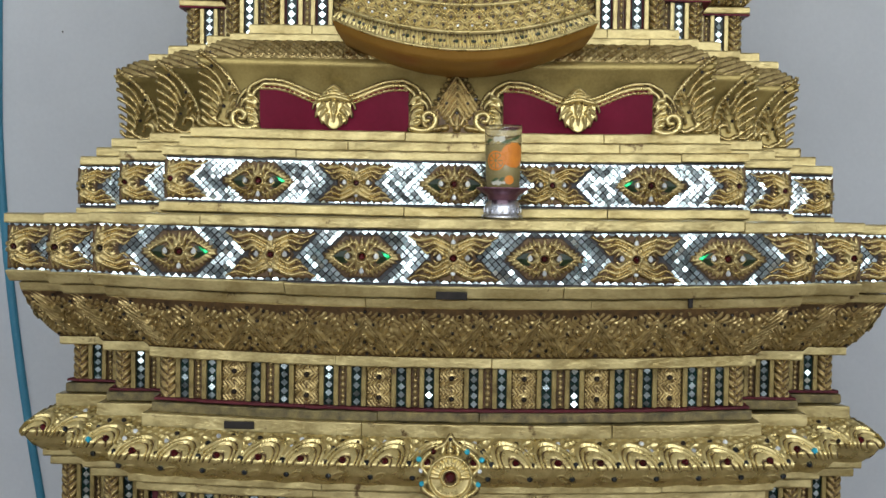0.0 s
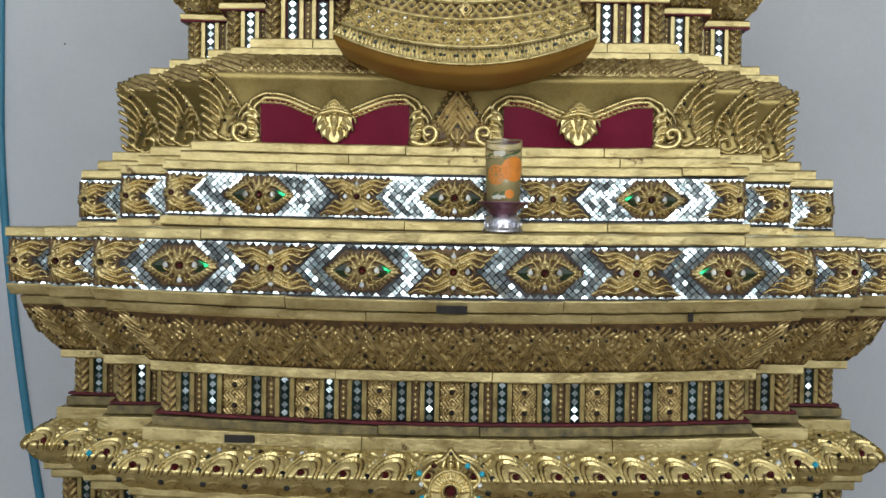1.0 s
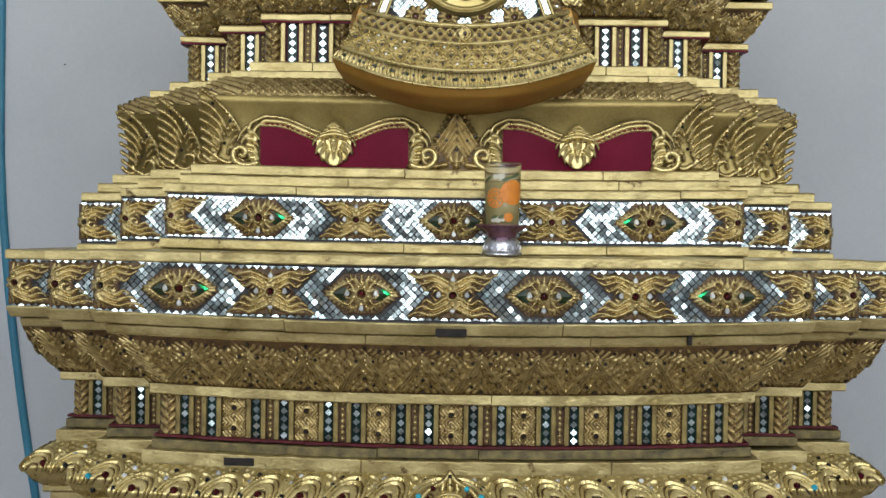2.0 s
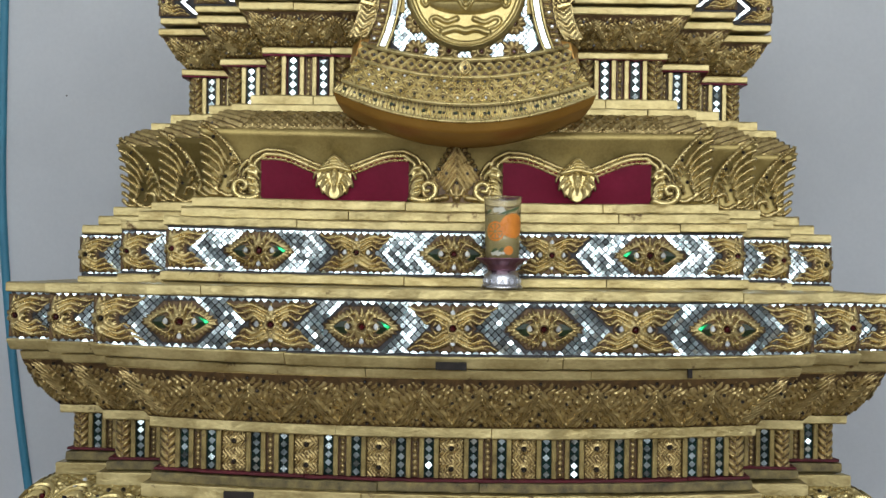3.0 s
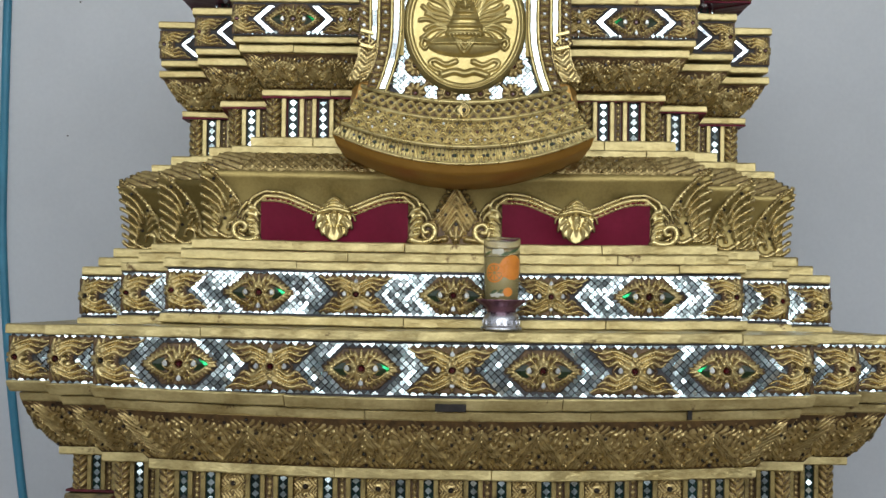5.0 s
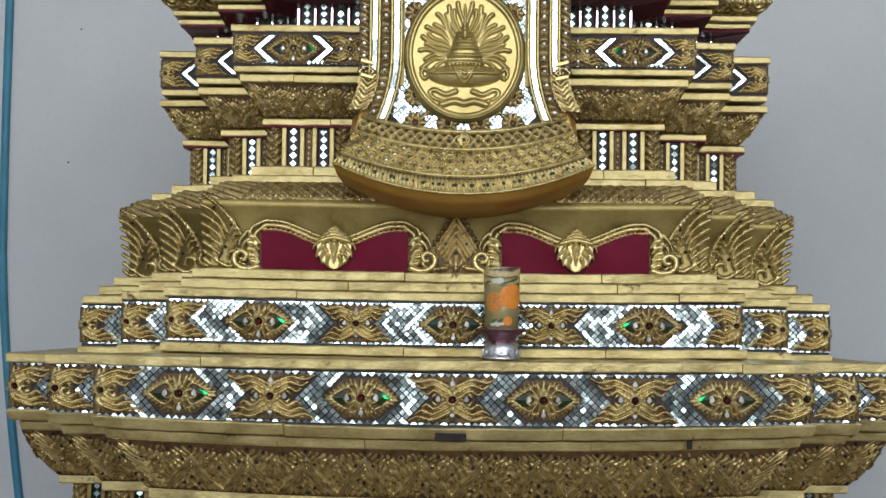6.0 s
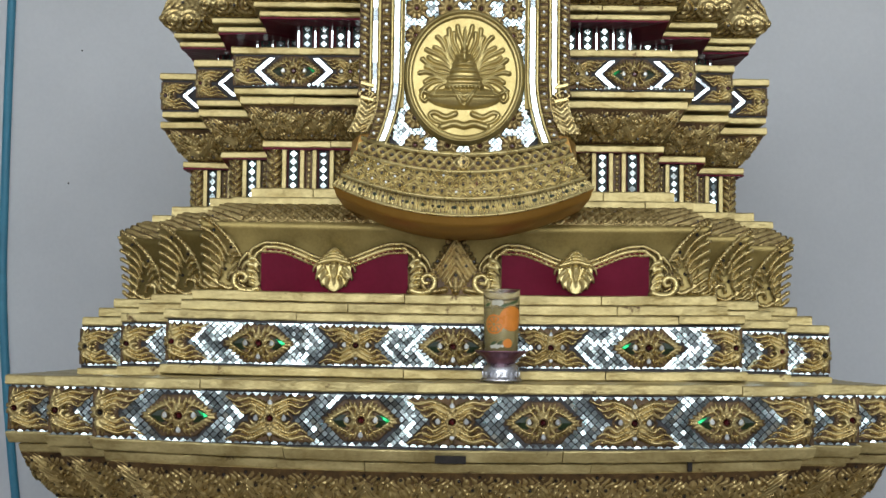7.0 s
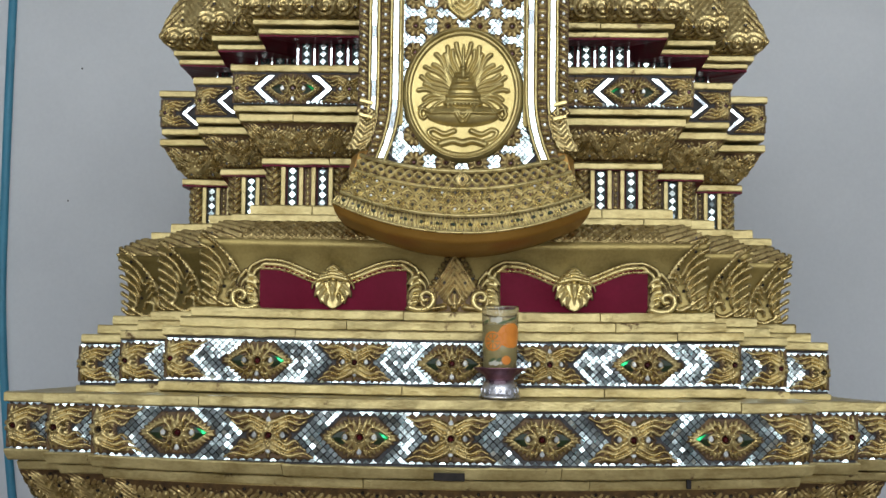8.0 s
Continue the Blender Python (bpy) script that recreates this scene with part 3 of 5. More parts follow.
# ---- ornament shapes ----
def cartouche_mesh():
    """A lozenge of pointed leaves round a flower, with an open eye-shaped leaf at each side."""
    r = Relief()
    for sz in (-1, 1):
        for sx in (-1, 1):
            for i in range(7):     # leaves along the rim
                t = i / 6
                x, z = 0.067 - 0.046 * t, 0.004 + 0.0315 * t ** 0.85
                r.stroke([(sx * x * 0.80, sz * z * 0.70), (sx * x * 0.93, sz * z * 0.88), (sx * x, sz * z)], 0.0046, 0.0017)
            r.stroke([(sx * 0.009, sz * 0.023), (sx * 0.013, sz * 0.034)], 0.0040, 0.0016)
            r.stroke([(sx * 0.013, sz * 0.009), (sx * 0.022, sz * 0.0185), (sx * 0.034, sz * 0.0150), (sx * 0.045, sz * 0.0070), (sx * 0.054, 0)], 0.0029, 0.0022, top=0.0058)
            r.stroke([(sx * 0.014, sz * 0.004), (sx * 0.024, sz * 0.0075), (sx * 0.032, sz * 0.001)], 0.0026, 0.0014, top=0.0050)
            r.stroke([(sx * 0.020, sz * 0.0225), (sx * 0.034, sz * 0.0205), (sx * 0.048, sz * 0.0115)], 0.0024, 0.0014)
            r.stroke([(sx * 0.056, 0), (sx * 0.067, 0)], 0.0032, 0.0014)
            r.stroke([(sx * 0.005, sz * 0.016), (sx * 0.012, sz * 0.024), (sx * 0.020, sz * 0.026)], 0.0030, 0.0016)
        r.stroke([(0, sz * 0.019), (0, sz * 0.028), (0, sz * 0.036)], 0.0050, 0.0018)
    r.flower(0, 0, 0.0225)
    return r.build("cartouche", GOLD_CARVED, res=0.0012, cut=0.0021, plate=lambda X, Z: np.where((np.abs(X) + 1.0 * np.abs(Z) < 0.066) & (np.abs(Z) < 0.036), 0.0012, -1), deep=1.6)


def wing(r, sx, sz, w, h, x0=0.012):
    """Flame scrolls curling from the flower to the corner, their tips along a slanting edge."""
    for j in range(3):
        f = 1 - 0.31 * j
        ex, ez = w * 0.25 + w * 0.25 * f, h * 0.455 * f
        bx, bz = x0 - 0.005 + 0.005 * j, 0.023 - 0.008 * j
        pts = []
        for i in range(13):
            t = i / 12
            bow = 0.0060 * math.sin(math.pi * min(1, 1.25 * t)) - 0.0050 * math.sin(math.pi * max(0, (t - 0.45) / 0.55))
            pts.append((sx * (bx + (ex - bx) * t), sz * min(h * 0.46, bz + (ez - bz) * t + bow)))
        r.stroke(pts, 0.0054, 0.0021, top=0.0068)
        r.stroke([(px - sx * 0.002, pz - sz * 0.0066) for px, pz in pts[1:8]], 0.0038, 0.0016)
        r.stroke([pts[6], (pts[8][0], pts[8][1] + sz * 0.004), (pts[10][0], min(h * 0.46, abs(pts[10][1]) + 0.006) * sz)], 0.0034, 0.0014)
    r.stroke([(sx * (x0 + 0.004), sz * 0.007), (sx * (x0 + 0.014), sz * 0.0105), (sx * (x0 + 0.026), sz * 0.001)], 0.0034, 0.0018)


def cross_flower_mesh(w=0.156, h=0.084):
    r = Relief()
    for sx in (-1, 1):
        for sz in (-1, 1):
            wing(r, sx, sz, w, h)
    for sz in (-1, 1):
        r.stroke([(0, sz * 0.018), (0, sz * h * 0.45)], 0.0070, 0.0022)
        for sx in (-1, 1):
            r.stroke([(sx * 0.008, sz * 0.019), (sx * 0.011, sz * h * 0.36)], 0.0048, 0.0020)
    r.flower(0, 0, 0.0205)
    return r.build("flame_flower", GOLD_CARVED, res=0.0013, deep=1.6, plate=lambda X, Z: np.where((np.abs(Z) < h * 0.49) & (np.abs(X) < 0.020 + (w / 2 - 0.020) * np.clip(np.abs(Z) / (h / 2) * 1.1 - 0.1, 0, 1)), 0.0010, -1))


def half_flower_mesh(w=0.172, h=0.084):
    """Half flower at an outer end; flames run towards the middle (+x)."""
    r = Relief()
    for sz in (-1, 1):
        wing(r, 1, sz, w, h, 0.012)
        for q in (0.004, 0.012):
            r.stroke([(q, sz * 0.018), (q + 0.002, sz * h * 0.44)], 0.0062, 0.0030)
    r.stroke([(0.022, 0), (0.034, 0)], 0.0050, 0.0018)
    r.flower(0.009, 0, 0.0190)
    r.p = [p for p in r.p if p[0] > -0.006]
    return r.build("half_flame_flower", GOLD_CARVED, res=0.0013, deep=1.6, plate=lambda X, Z: np.where((np.abs(Z) < h * 0.49) & (X > -0.005) & (X < 0.026 + (w / 2 - 0.026) * np.clip(np.abs(Z) / (h / 2) * 1.1 - 0.1, 0, 1)), 0.0010, -1))


CART, CROSS, HALF = cartouche_mesh(), cross_flower_mesh(), half_flower_mesh()
G_RED, G_BLACK, G_CLEAR, G_BLUE = gem("gem", 0.0042, GEM_RED), gem("gem", 0.0032, GEM_BLACK), gem("gem", 0.0036, GEM_CLEAR), gem("gem", 0.0042, GEM_BLUE)
EYE_V = [(0.020, -0.0016, 0), (0.027, -0.0016, 0.0105), (0.037, -0.0016, 0.0095), (0.051, -0.0022, 0), (0.037, -0.0022, -0.0105), (0.027, -0.0022, -0.0125), (0.034, -0.0036, 0)]
EYE_DARK = mesh("glass_leaf", EYE_V, [[i, (i + 1) % 6, 6] for i in range(6)], OLIVE_GLASS, False)
# a bright sliver: a chevron of green foil glass
SLIVER_V = [(0.034, -0.0052, 0.0095), (0.042, -0.0045, 0.0060), (0.052, -0.0035, 0), (0.045, -0.0050, -0.0015), (0.038, -0.0060, 0.0040), (0.044, -0.003, -0.005)]
EYE_GREEN = mesh("glass_sliver", SLIVER_V, [[0, 4, 1], [1, 4, 3, 2], [2, 3, 5]], GREEN, False)
CLEAR_DROP = drop_gem("gem", 0.0032, GEM_CLEAR)


def tile_piece(a, th=0.0022):
    """A square mirror tile set on its corner, bevelled, facing -y."""
    v = [(a, 0, 0), (0, 0, a), (-a, 0, 0), (0, 0, -a)]
    v += [(x * 0.86, -th, z * 0.86) for x, _, z in v]
    return v, [[i, (i + 1) % 4, 4 + (i + 1) % 4, 4 + i] for i in range(4)] + [[4, 5, 6, 7]]


def mosaic(parent, w, s, z0, z1, sag, drop, cx, pitch, seed, singles, keep, centres, tilt=1.0, lean=-1.3):
    """Mirror tiles on the five front faces of a band, laid in slanting rows either side of the ornaments at the centres; keep(x, z) says where the ornaments leave them open."""
    rng = random.Random(seed)
    a = pitch * 0.5
    zc = (z0 + z1) / 2
    tv, tf = tile_piece(a * 0.98)
    shared = mesh("mirror_tile", tv, tf, MIRROR, False)
    rest, made, sheets = [], 0, {}
    for k, side in ((0, 1), (1, -1), (1, 1), (2, -1), (2, 1)):
        xa, xb = (-w, w) if k == 0 else ((w + (k - 1) * s, w + k * s) if side > 0 else (-w - k * s, -w - (k - 1) * s))
        y = face_y(w, s, k) - 0.001
        rows = int(round((z1 - z0) / a))
        for j in range(rows + 1):
            z = z0 + (z1 - z0) * j / rows
            n = int((xb - xa - pitch) / pitch)
            edge = j in (0, rows)
            for i in range(n + 1):
                x = xa + pitch * 0.5 + (xb - xa - pitch) * i / max(n, 1) + (a if j % 2 else 0)
                dz = abs(z - zc)
                out = xb - x if side > 0 else x - xa
                if x > xb - a or not edge and (out < 0.043 + 0.92 * dz if k else not keep(x, dz) or min(xb - x, x - xa) < 0.043 + 0.92 * dz):
                    continue
                up = sag * (x / w) ** 2 if k == 0 else sag + drop[k - 1]
                # tiles of one row lie almost alike; the rows differ
                near = min(centres, key=lambda c: abs(x - c)) if k == 0 else (xa if side > 0 else xb)
                row = (k, side, near, x > near, z > zc, round((abs(x - near) + dz) / pitch), int(dz / (3.1 * a)), edge)
                if row not in sheets:
                    sheets[row] = (rng.gauss(0, 3.4), rng.gauss(0, 4.6))
                sx, sz = sheets[row]
                odd = 3.5 if rng.random() < 0.13 else 0.9
                m = pose(cx + x + rng.uniform(-1, 1) * 0.0006, y, z + up, lean * (k == 0) + tilt * (sx + rng.gauss(0, odd)) - (3.5 if edge else 0), rng.gauss(0, 3), tilt * (sz + rng.gauss(0, odd)))
                if edge:   # triangles along the edges
                    e = a * 0.96 * (1 if j == 0 else -1)
                    tri = [(-abs(e), -0.002, 0), (abs(e), -0.002, 0), (0, -0.002, e), (-a, 0.001, 0), (a, 0.001, 0), (0, 0.001, e * 1.04)]
                    rest.append(([tuple(m @ Vector(p)) for p in tri], [[0, 1, 2], [0, 3, 4, 1], [1, 4, 5, 2], [2, 5, 3, 0]]))
                elif k == 0 and made < singles and rng.random() < 0.8:
                    sub("mirror_tile", shared, parent, m=m)
                    made += 1
                else:
                    rest.append(([tuple(m @ Vector(p)) for p in tv], tf))
    if rest:
        sub("mirror_tiles", joined("mirror_tiles", rest, MIRROR), parent, "small square mirror tiles set on their corners", kind="stuff")


def chevron_slips(parent, x, y, z, sx, half, run, wide, rng):
    """A bold angle of long mirror slips, its point towards sx."""
    for up in (-1, 1):
        for i in range(2):
            p, q = half * i / 2 + 0.0004, half * (i + 1) / 2 - 0.0004
            v = []
            for zz, ww in ((p, 0), (p, wide), (q, wide), (q, 0)):
                v.append((sx * (-run * zz / half - ww), -0.003, up * zz))
            v += [(vx, 0.001, vz) for vx, _, vz in v]
            f = [[0, 1, 2, 3], [0, 4, 5, 1], [1, 5, 6, 2], [2, 6, 7, 3], [3, 7, 4, 0]]
            sub("mirror_slip", mesh("mirror_slip", v, f if sx * up < 0 else [g[::-1] for g in f], MIRROR_SLIP, False), parent, m=pose(x, y, z, rng.gauss(-2.4, 0.8), 0, rng.gauss(0, 1.2)))


def ornament(shape, parent, x, y, z, mx=1, scale=1.0, gems=True, eyes=(EYE_DARK, EYE_GREEN), core=G_RED, name="", label="", deep=1.0):
    ob = sub(name or shape.name.split(".")[0], shape, parent, label, pose(x, y, z) @ Matrix.Diagonal((mx * scale, scale * deep, scale, 1)))
    off = 0.009 if shape is HALF else 0
    if gems:
        sub("gem", core, ob, m=at(off, -0.0055, 0, 1, 0, 1.35))
        if shape is CART:
            for sx, e in zip((-1, 1), eyes):
                sub("glass_leaf", EYE_DARK, ob, m=at(0, -0.001, 0, sx))
                if e is EYE_GREEN:
                    sub("glass_sliver", e, ob, m=at(0, -0.001, 0, sx))
                sub("gem", CLEAR_DROP, ob, m=at(sx * 0.0255, -0.006, 0, 1, 0, 1.45))
            sub("gem", CLEAR_DROP, ob, m=at(0, -0.009, -0.026, 1, 0, 1.4))
        elif shape is CROSS:
            for sx, sz in ((-1, 0), (1, 0), (0, 1), (0, -1)):
                sub("gem", CLEAR_DROP, ob, m=at(sx * 0.025, -0.0065, sz * 0.027, 1, 0, 1.4))
    return ob


def mosaic_bands():
    # lower band
    w, s, z0, z1 = 0.634, S1, 1.3195, 1.4095
    zc, pit = (z0 + z1) / 2, 0.0135
    lean = lambda x: SAG_BAND * (x / w) ** 2
    f0 = face_y(0.632, S1)

    def keep(x, dz):
        q = abs(((abs(x) + 0.0805) % 0.161) - 0.0805)   # distance from the nearest ornament's middle
        odd = int((abs(x) + 0.0805) / 0.161) % 2
        return q + dz > 0.070 if odd else q > 0.043 + 0.92 * dz
    mosaic(base, 0.6325, S1, z0, z1, SAG_BAND, DROP1, 0, pit, 3, 290, keep, (-0.483, -0.161, 0.161, 0.483), 1.05, 0.6)
    for i in range(-3, 4):
        x = i * 0.161
        if i % 2 == 0:
            ornament(CROSS, base, x, f0 - 0.002, zc + lean(x))
        else:
            ornament(CART, base, x, f0 - 0.002, zc + lean(x), eyes=((EYE_DARK, EYE_GREEN) if i in (-3, -1) else (EYE_DARK, EYE_DARK) if i == 1 else (EYE_GREEN, EYE_DARK)))
    for side in (-1, 1):
        for k in (0, 1, 2):
            x = side * (w + k * S1 - 0.002)
            ornament(HALF, base, x, face_y(0.632, S1, k) - 0.002, zc + SAG_BAND + (0, *DROP1)[k], -side, core=G_RED if k else G_BLACK)
    # middle band
    w, z0, z1 = 0.531, 1.4575, 1.5335
    zc = (z0 + z1) / 2
    f0 = face_y(0.530, S2)

    def keep2(x, dz):
        q = abs(((abs(x) + 0.09) % 0.18) - 0.09)
        odd = int((abs(x) + 0.09) / 0.18) % 2
        return q > 0.038 + 0.92 * dz if odd else q + dz > 0.066
    mosaic(tier, 0.5305, S2, z0, z1, SAG2, DROP2, 0.001, 0.0122, 11, 290, keep2, (-0.36, 0, 0.36), 0.9, -1.1)
    lean = lambda x: SAG2 * (x / w) ** 2
    for i in range(-2, 3):
        x = i * 0.18
        ornament(CART if i % 2 == 0 else CROSS, tier, x, f0 - 0.002, zc + lean(x), scale=0.96 if i % 2 == 0 else 0.86,
                 eyes=(EYE_DARK, EYE_GREEN) if i == -2 else (EYE_GREEN, EYE_DARK) if i == 2 else (EYE_DARK, EYE_DARK))
    for side in (-1, 1):
        for k in (0, 1, 2):
            ornament(HALF, tier, side * (w + k * S2 - 0.002), face_y(0.530, S2, k) - 0.002, zc + SAG2 + (0, *DROP2)[k], -side, 0.86, core=G_RED if k < 2 else G_BLACK)
    # throne band
    w, z0, z1 = 0.451, 2.001, 2.057
    zc = (z0 + z1) / 2
    f0 = face_y(0.450, S3B)
    rng = random.Random(31)
    tv, tf = tile_piece(0.0046, 0.0016)
    rest = []
    for i in range(96):   # a thin row of mirror points along the lower edge
        x = -0.43 + 0.86 * i / 95
        if abs(x) > 0.17:
            m = pose(UX + x, f0 - 0.001, z0 + 0.002, rng.gauss(-4, 3), 0, rng.gauss(0, 4))
            rest.append(([tuple(m @ Vector(p)) for p in tv], tf))
    sub("mirror_tiles", joined("mirror_tiles", rest, MIRROR), throne, kind="stuff")
    for side in (-1, 1):
        for d in (-1, 1):
            chevron_slips(throne, UX + side * 0.333 + d * 0.077, f0 - 0.002, zc, d, 0.0262, 0.029, 0.0115, rng)
        for k in (1, 2):
            chevron_slips(throne, UX + side * (w + (k - 1) * S3B + 0.046), face_y(0.450, S3B, k) - 0.002, zc + DROP3[k - 1], side, 0.0255, 0.030, 0.0085, rng)
    for side in (-1, 1):
        ornament(CART, throne, UX + side * 0.333, f0 - 0.002, zc, scale=0.82, eyes=(EYE_DARK, EYE_GREEN) if side < 0 else (EYE_GREEN, EYE_DARK))
        ornament(CROSS, throne, UX + side * 0.222, f0 - 0.002, zc, scale=0.70)
        for k in (0, 1, 2):
            ornament(HALF, throne, UX + side * (w + k * S3B - 0.002), face_y(0.450, S3B, k) - 0.002, zc + (DROP3[k - 1] if k else 0), -side, 0.70)


mosaic_bands()


# ---- carved courses ----
def dots(name, prof, s, places, r, mat, parent, sag=0.0, cx=0.0, out=0.004, drop=(0, 0)):
    """Small set stones on the main face and the corner steps of a course: (x share over the whole front, height share)."""
    pw, pz = [p[0] for p in prof], [p[1] for p in prof]
    t = np.linspace(0, 1, len(prof))
    gv = gem("g", r, mat)
    pv, pf = [tuple(q.co) for q in gv.vertices], [list(q.vertices) for q in gv.polygons]
    pieces = []
    for x, v in places:
        w, z = float(np.interp(v, t, pw)), float(np.interp(v, t, pz))
        a = abs(x)
        k = 0 if a < w else 1 if a < w + s else 2
        if a > w + 2 * s - r:
            continue
        up = sag * (x / w) ** 2 if k == 0 else sag + drop[k - 1]
        y = CY - (w + (2 - k) * s) - out
        pieces.append(([(cx + x + p[0], y + p[1], z + up + p[2]) for p in pv], pf))
    sub(name, joined(name, pieces, mat), parent, kind="stuff")


def carved_courses():
    carve("cornice_carving", CYMA, 0.114, peaks(0.104, 0.108, 0.0074, 1.5), GOLD_AGED, base, SAG, DROP1, nv=90, res=0.0013, round_about=True, cut=0.065, label="gilded lozenge carving with set stones")
    rng = random.Random(4)
    spots = []
    for i in range(-8, 9):
        for dx, v in ((0.052, 0.06), (0.052, 0.30), (0.039, 0.17), (0.065, 0.17), (0.018, 0.22), (-0.018, 0.22), (0.036, 0.66), (-0.036, 0.66), (0, 0.52), (0.012, 0.84), (-0.024, 0.86), (0.052, 0.92)):
            if rng.random() < 0.85:
                spots.append((i * 0.104 + dx + rng.uniform(-1, 1) * 0.002, v))
    dots("stone_inlay", CYMA, 0.114, spots, 0.0034, GEM_BLACK, base, SAG, out=0.005, drop=DROP1)
    carve("lotus_petals", LOTUS, 0.112, lotus_petals(0.0755, 0.112), GOLD_BRIGHT, base, SAG, nv=104, res=0.0013, round_about=True, cut=0.24, label="overlapping gilded lotus petals")
    clear, dark, brown, blue, grey = [], [], [], [], []
    for i in range(-12, 12):
        side = 1 if i >= 0 else -1
        x = (i + 0.5) * 0.0755
        brown.append((x + side * 0.004, 0.585))
        (blue if i in (-9, -12, 8, 11) else dark if i % 4 == 1 else grey).append((x + side * 0.036, 0.565))
        (clear if i % 3 else grey).append((x + side * 0.021, 0.80))
        (dark if i % 2 else clear).append((x + side * 0.005, 0.93))
        if i % 3 == 0:
            dark.append((x - side * 0.022, 0.94))
        grey.append((x + side * 0.03, 0.22))
    dots("stone_inlay", LOTUS, 0.112, grey, 0.0056, TILE_DARK, base, SAG, out=0.0085)
    dots("stone_inlay", LOTUS, 0.112, brown, 0.0078, GEM_RED, base, SAG, out=0.0065)
    dots("stone_inlay", LOTUS, 0.112, clear, 0.0050, GEM_CLEAR, base, SAG, out=0.0075)
    dots("stone_inlay", LOTUS, 0.112, dark, 0.0050, GEM_BLACK, base, SAG, out=0.0075)
    dots("stone_inlay", LOTUS, 0.112, blue, 0.0064, GEM_BLUE, base, SAG, out=0.0085)
    carve("sloping_carving", SLOPE, 0.102, lattice(0.022, 0.0046), GOLD_AGED, tier, 0, DROP_COVE, nv=44, res=0.0014, round_about=True, cut=0.10)
    dots("stone_inlay", SLOPE, 0.102, [(i * 0.022, 0.3 if i % 2 else 0.75) for i in range(-28, 29)], 0.0024, GEM_BLACK, tier, 0, out=0.003, drop=DROP_COVE)
    carve("cornice_carving", CYMA2, S3, peaks(0.056, 0.080, 0.0066, 1.5), GOLD_CARVED, throne, 0, DROP3, UX, nv=64, res=0.0012, cut=0.065)
    dots("stone_inlay", CYMA2, S3, [(i * 0.023, 0.15 if i % 2 else 0.8) for i in range(-26, 27)], 0.0028, GEM_BLACK, throne, 0, UX, 0.004, DROP3)
    carve("lotus_carving", LOTUS2, S3, scrolls(0.085, 0.10), GOLD_CARVED, throne, 0, DROP3, UX, nv=44, res=0.002, label="gilded lotus scroll carving")
    dots("stone_inlay", LOTUS2, S3, [(i * 0.0425, 0.25 if i % 2 else 0.55) for i in range(-14, 15)], 0.0032, GEM_BLACK, throne, 0, UX, 0.0055, DROP3)


carved_courses()


# ---- friezes of carved panels, mirror strips and bead strings ----
def braid_mesh(w, h, mat, period=0.016):
    def pos(u, v):
        a = (u - 0.5) * math.pi
        return w / 2 * np.sin(a), -0.35 * w * np.cos(a), h * v
    return surface("braided_column", pos, 31, int(h / 0.0016), lambda x, q, u, v: 0.0062 * wave01((q - np.abs(u - 0.5) * 0.034) / period + 0.5 * (u > 0.5)) ** 0.7 * np.sin(np.pi * u) ** 0.7 * np.clip(np.abs(u - 0.5) / 0.06, 0.25, 1), mat, 0.22)


def panel_mesh(w, h, mat):
    def height(x, q, u, v):
        a = np.abs(x)
        r = np.hypot(a, (((q / (h / 2)) % 1) - 0.45) * h / 2)
        cell = (((q / (h / 2)) % 1) - 0.45) * h / 2
        over = np.floor(q / 0.0125 + (x > 0) * 0.5) % 2 > 0
        leaf = np.where(over, wave01((q + a * 1.2) / 0.0085), 0.9 * wave01((q - a * 1.2) / 0.0085)) ** 0.8 * np.clip(a / 0.003, 0.3, 1)
        knob = 1.2 * ridge(np.hypot(a, cell * 0.7), 0.008)
        edge = np.clip(np.minimum(u, 1 - u) / 0.06, 0, 1)
        return 0.0045 * np.maximum(leaf, knob) * edge
    return surface("carved_panel", lambda u, v: ((u - 0.5) * w, 0 * u - 0.002, h * v), int(w / 0.0014), int(h / 0.0014), height, mat, 0.2)


def bead_mesh(w, h, n, mat):
    prof = []
    for i in range(n):
        for t in (0.02, 0.2, 0.5, 0.8, 0.98):
            prof.append((w * (0.10 + 0.30 * math.sin(math.pi * t) ** 0.6), h * (i + t) / n))
    return lathe("bead_string", prof, mat, 8)


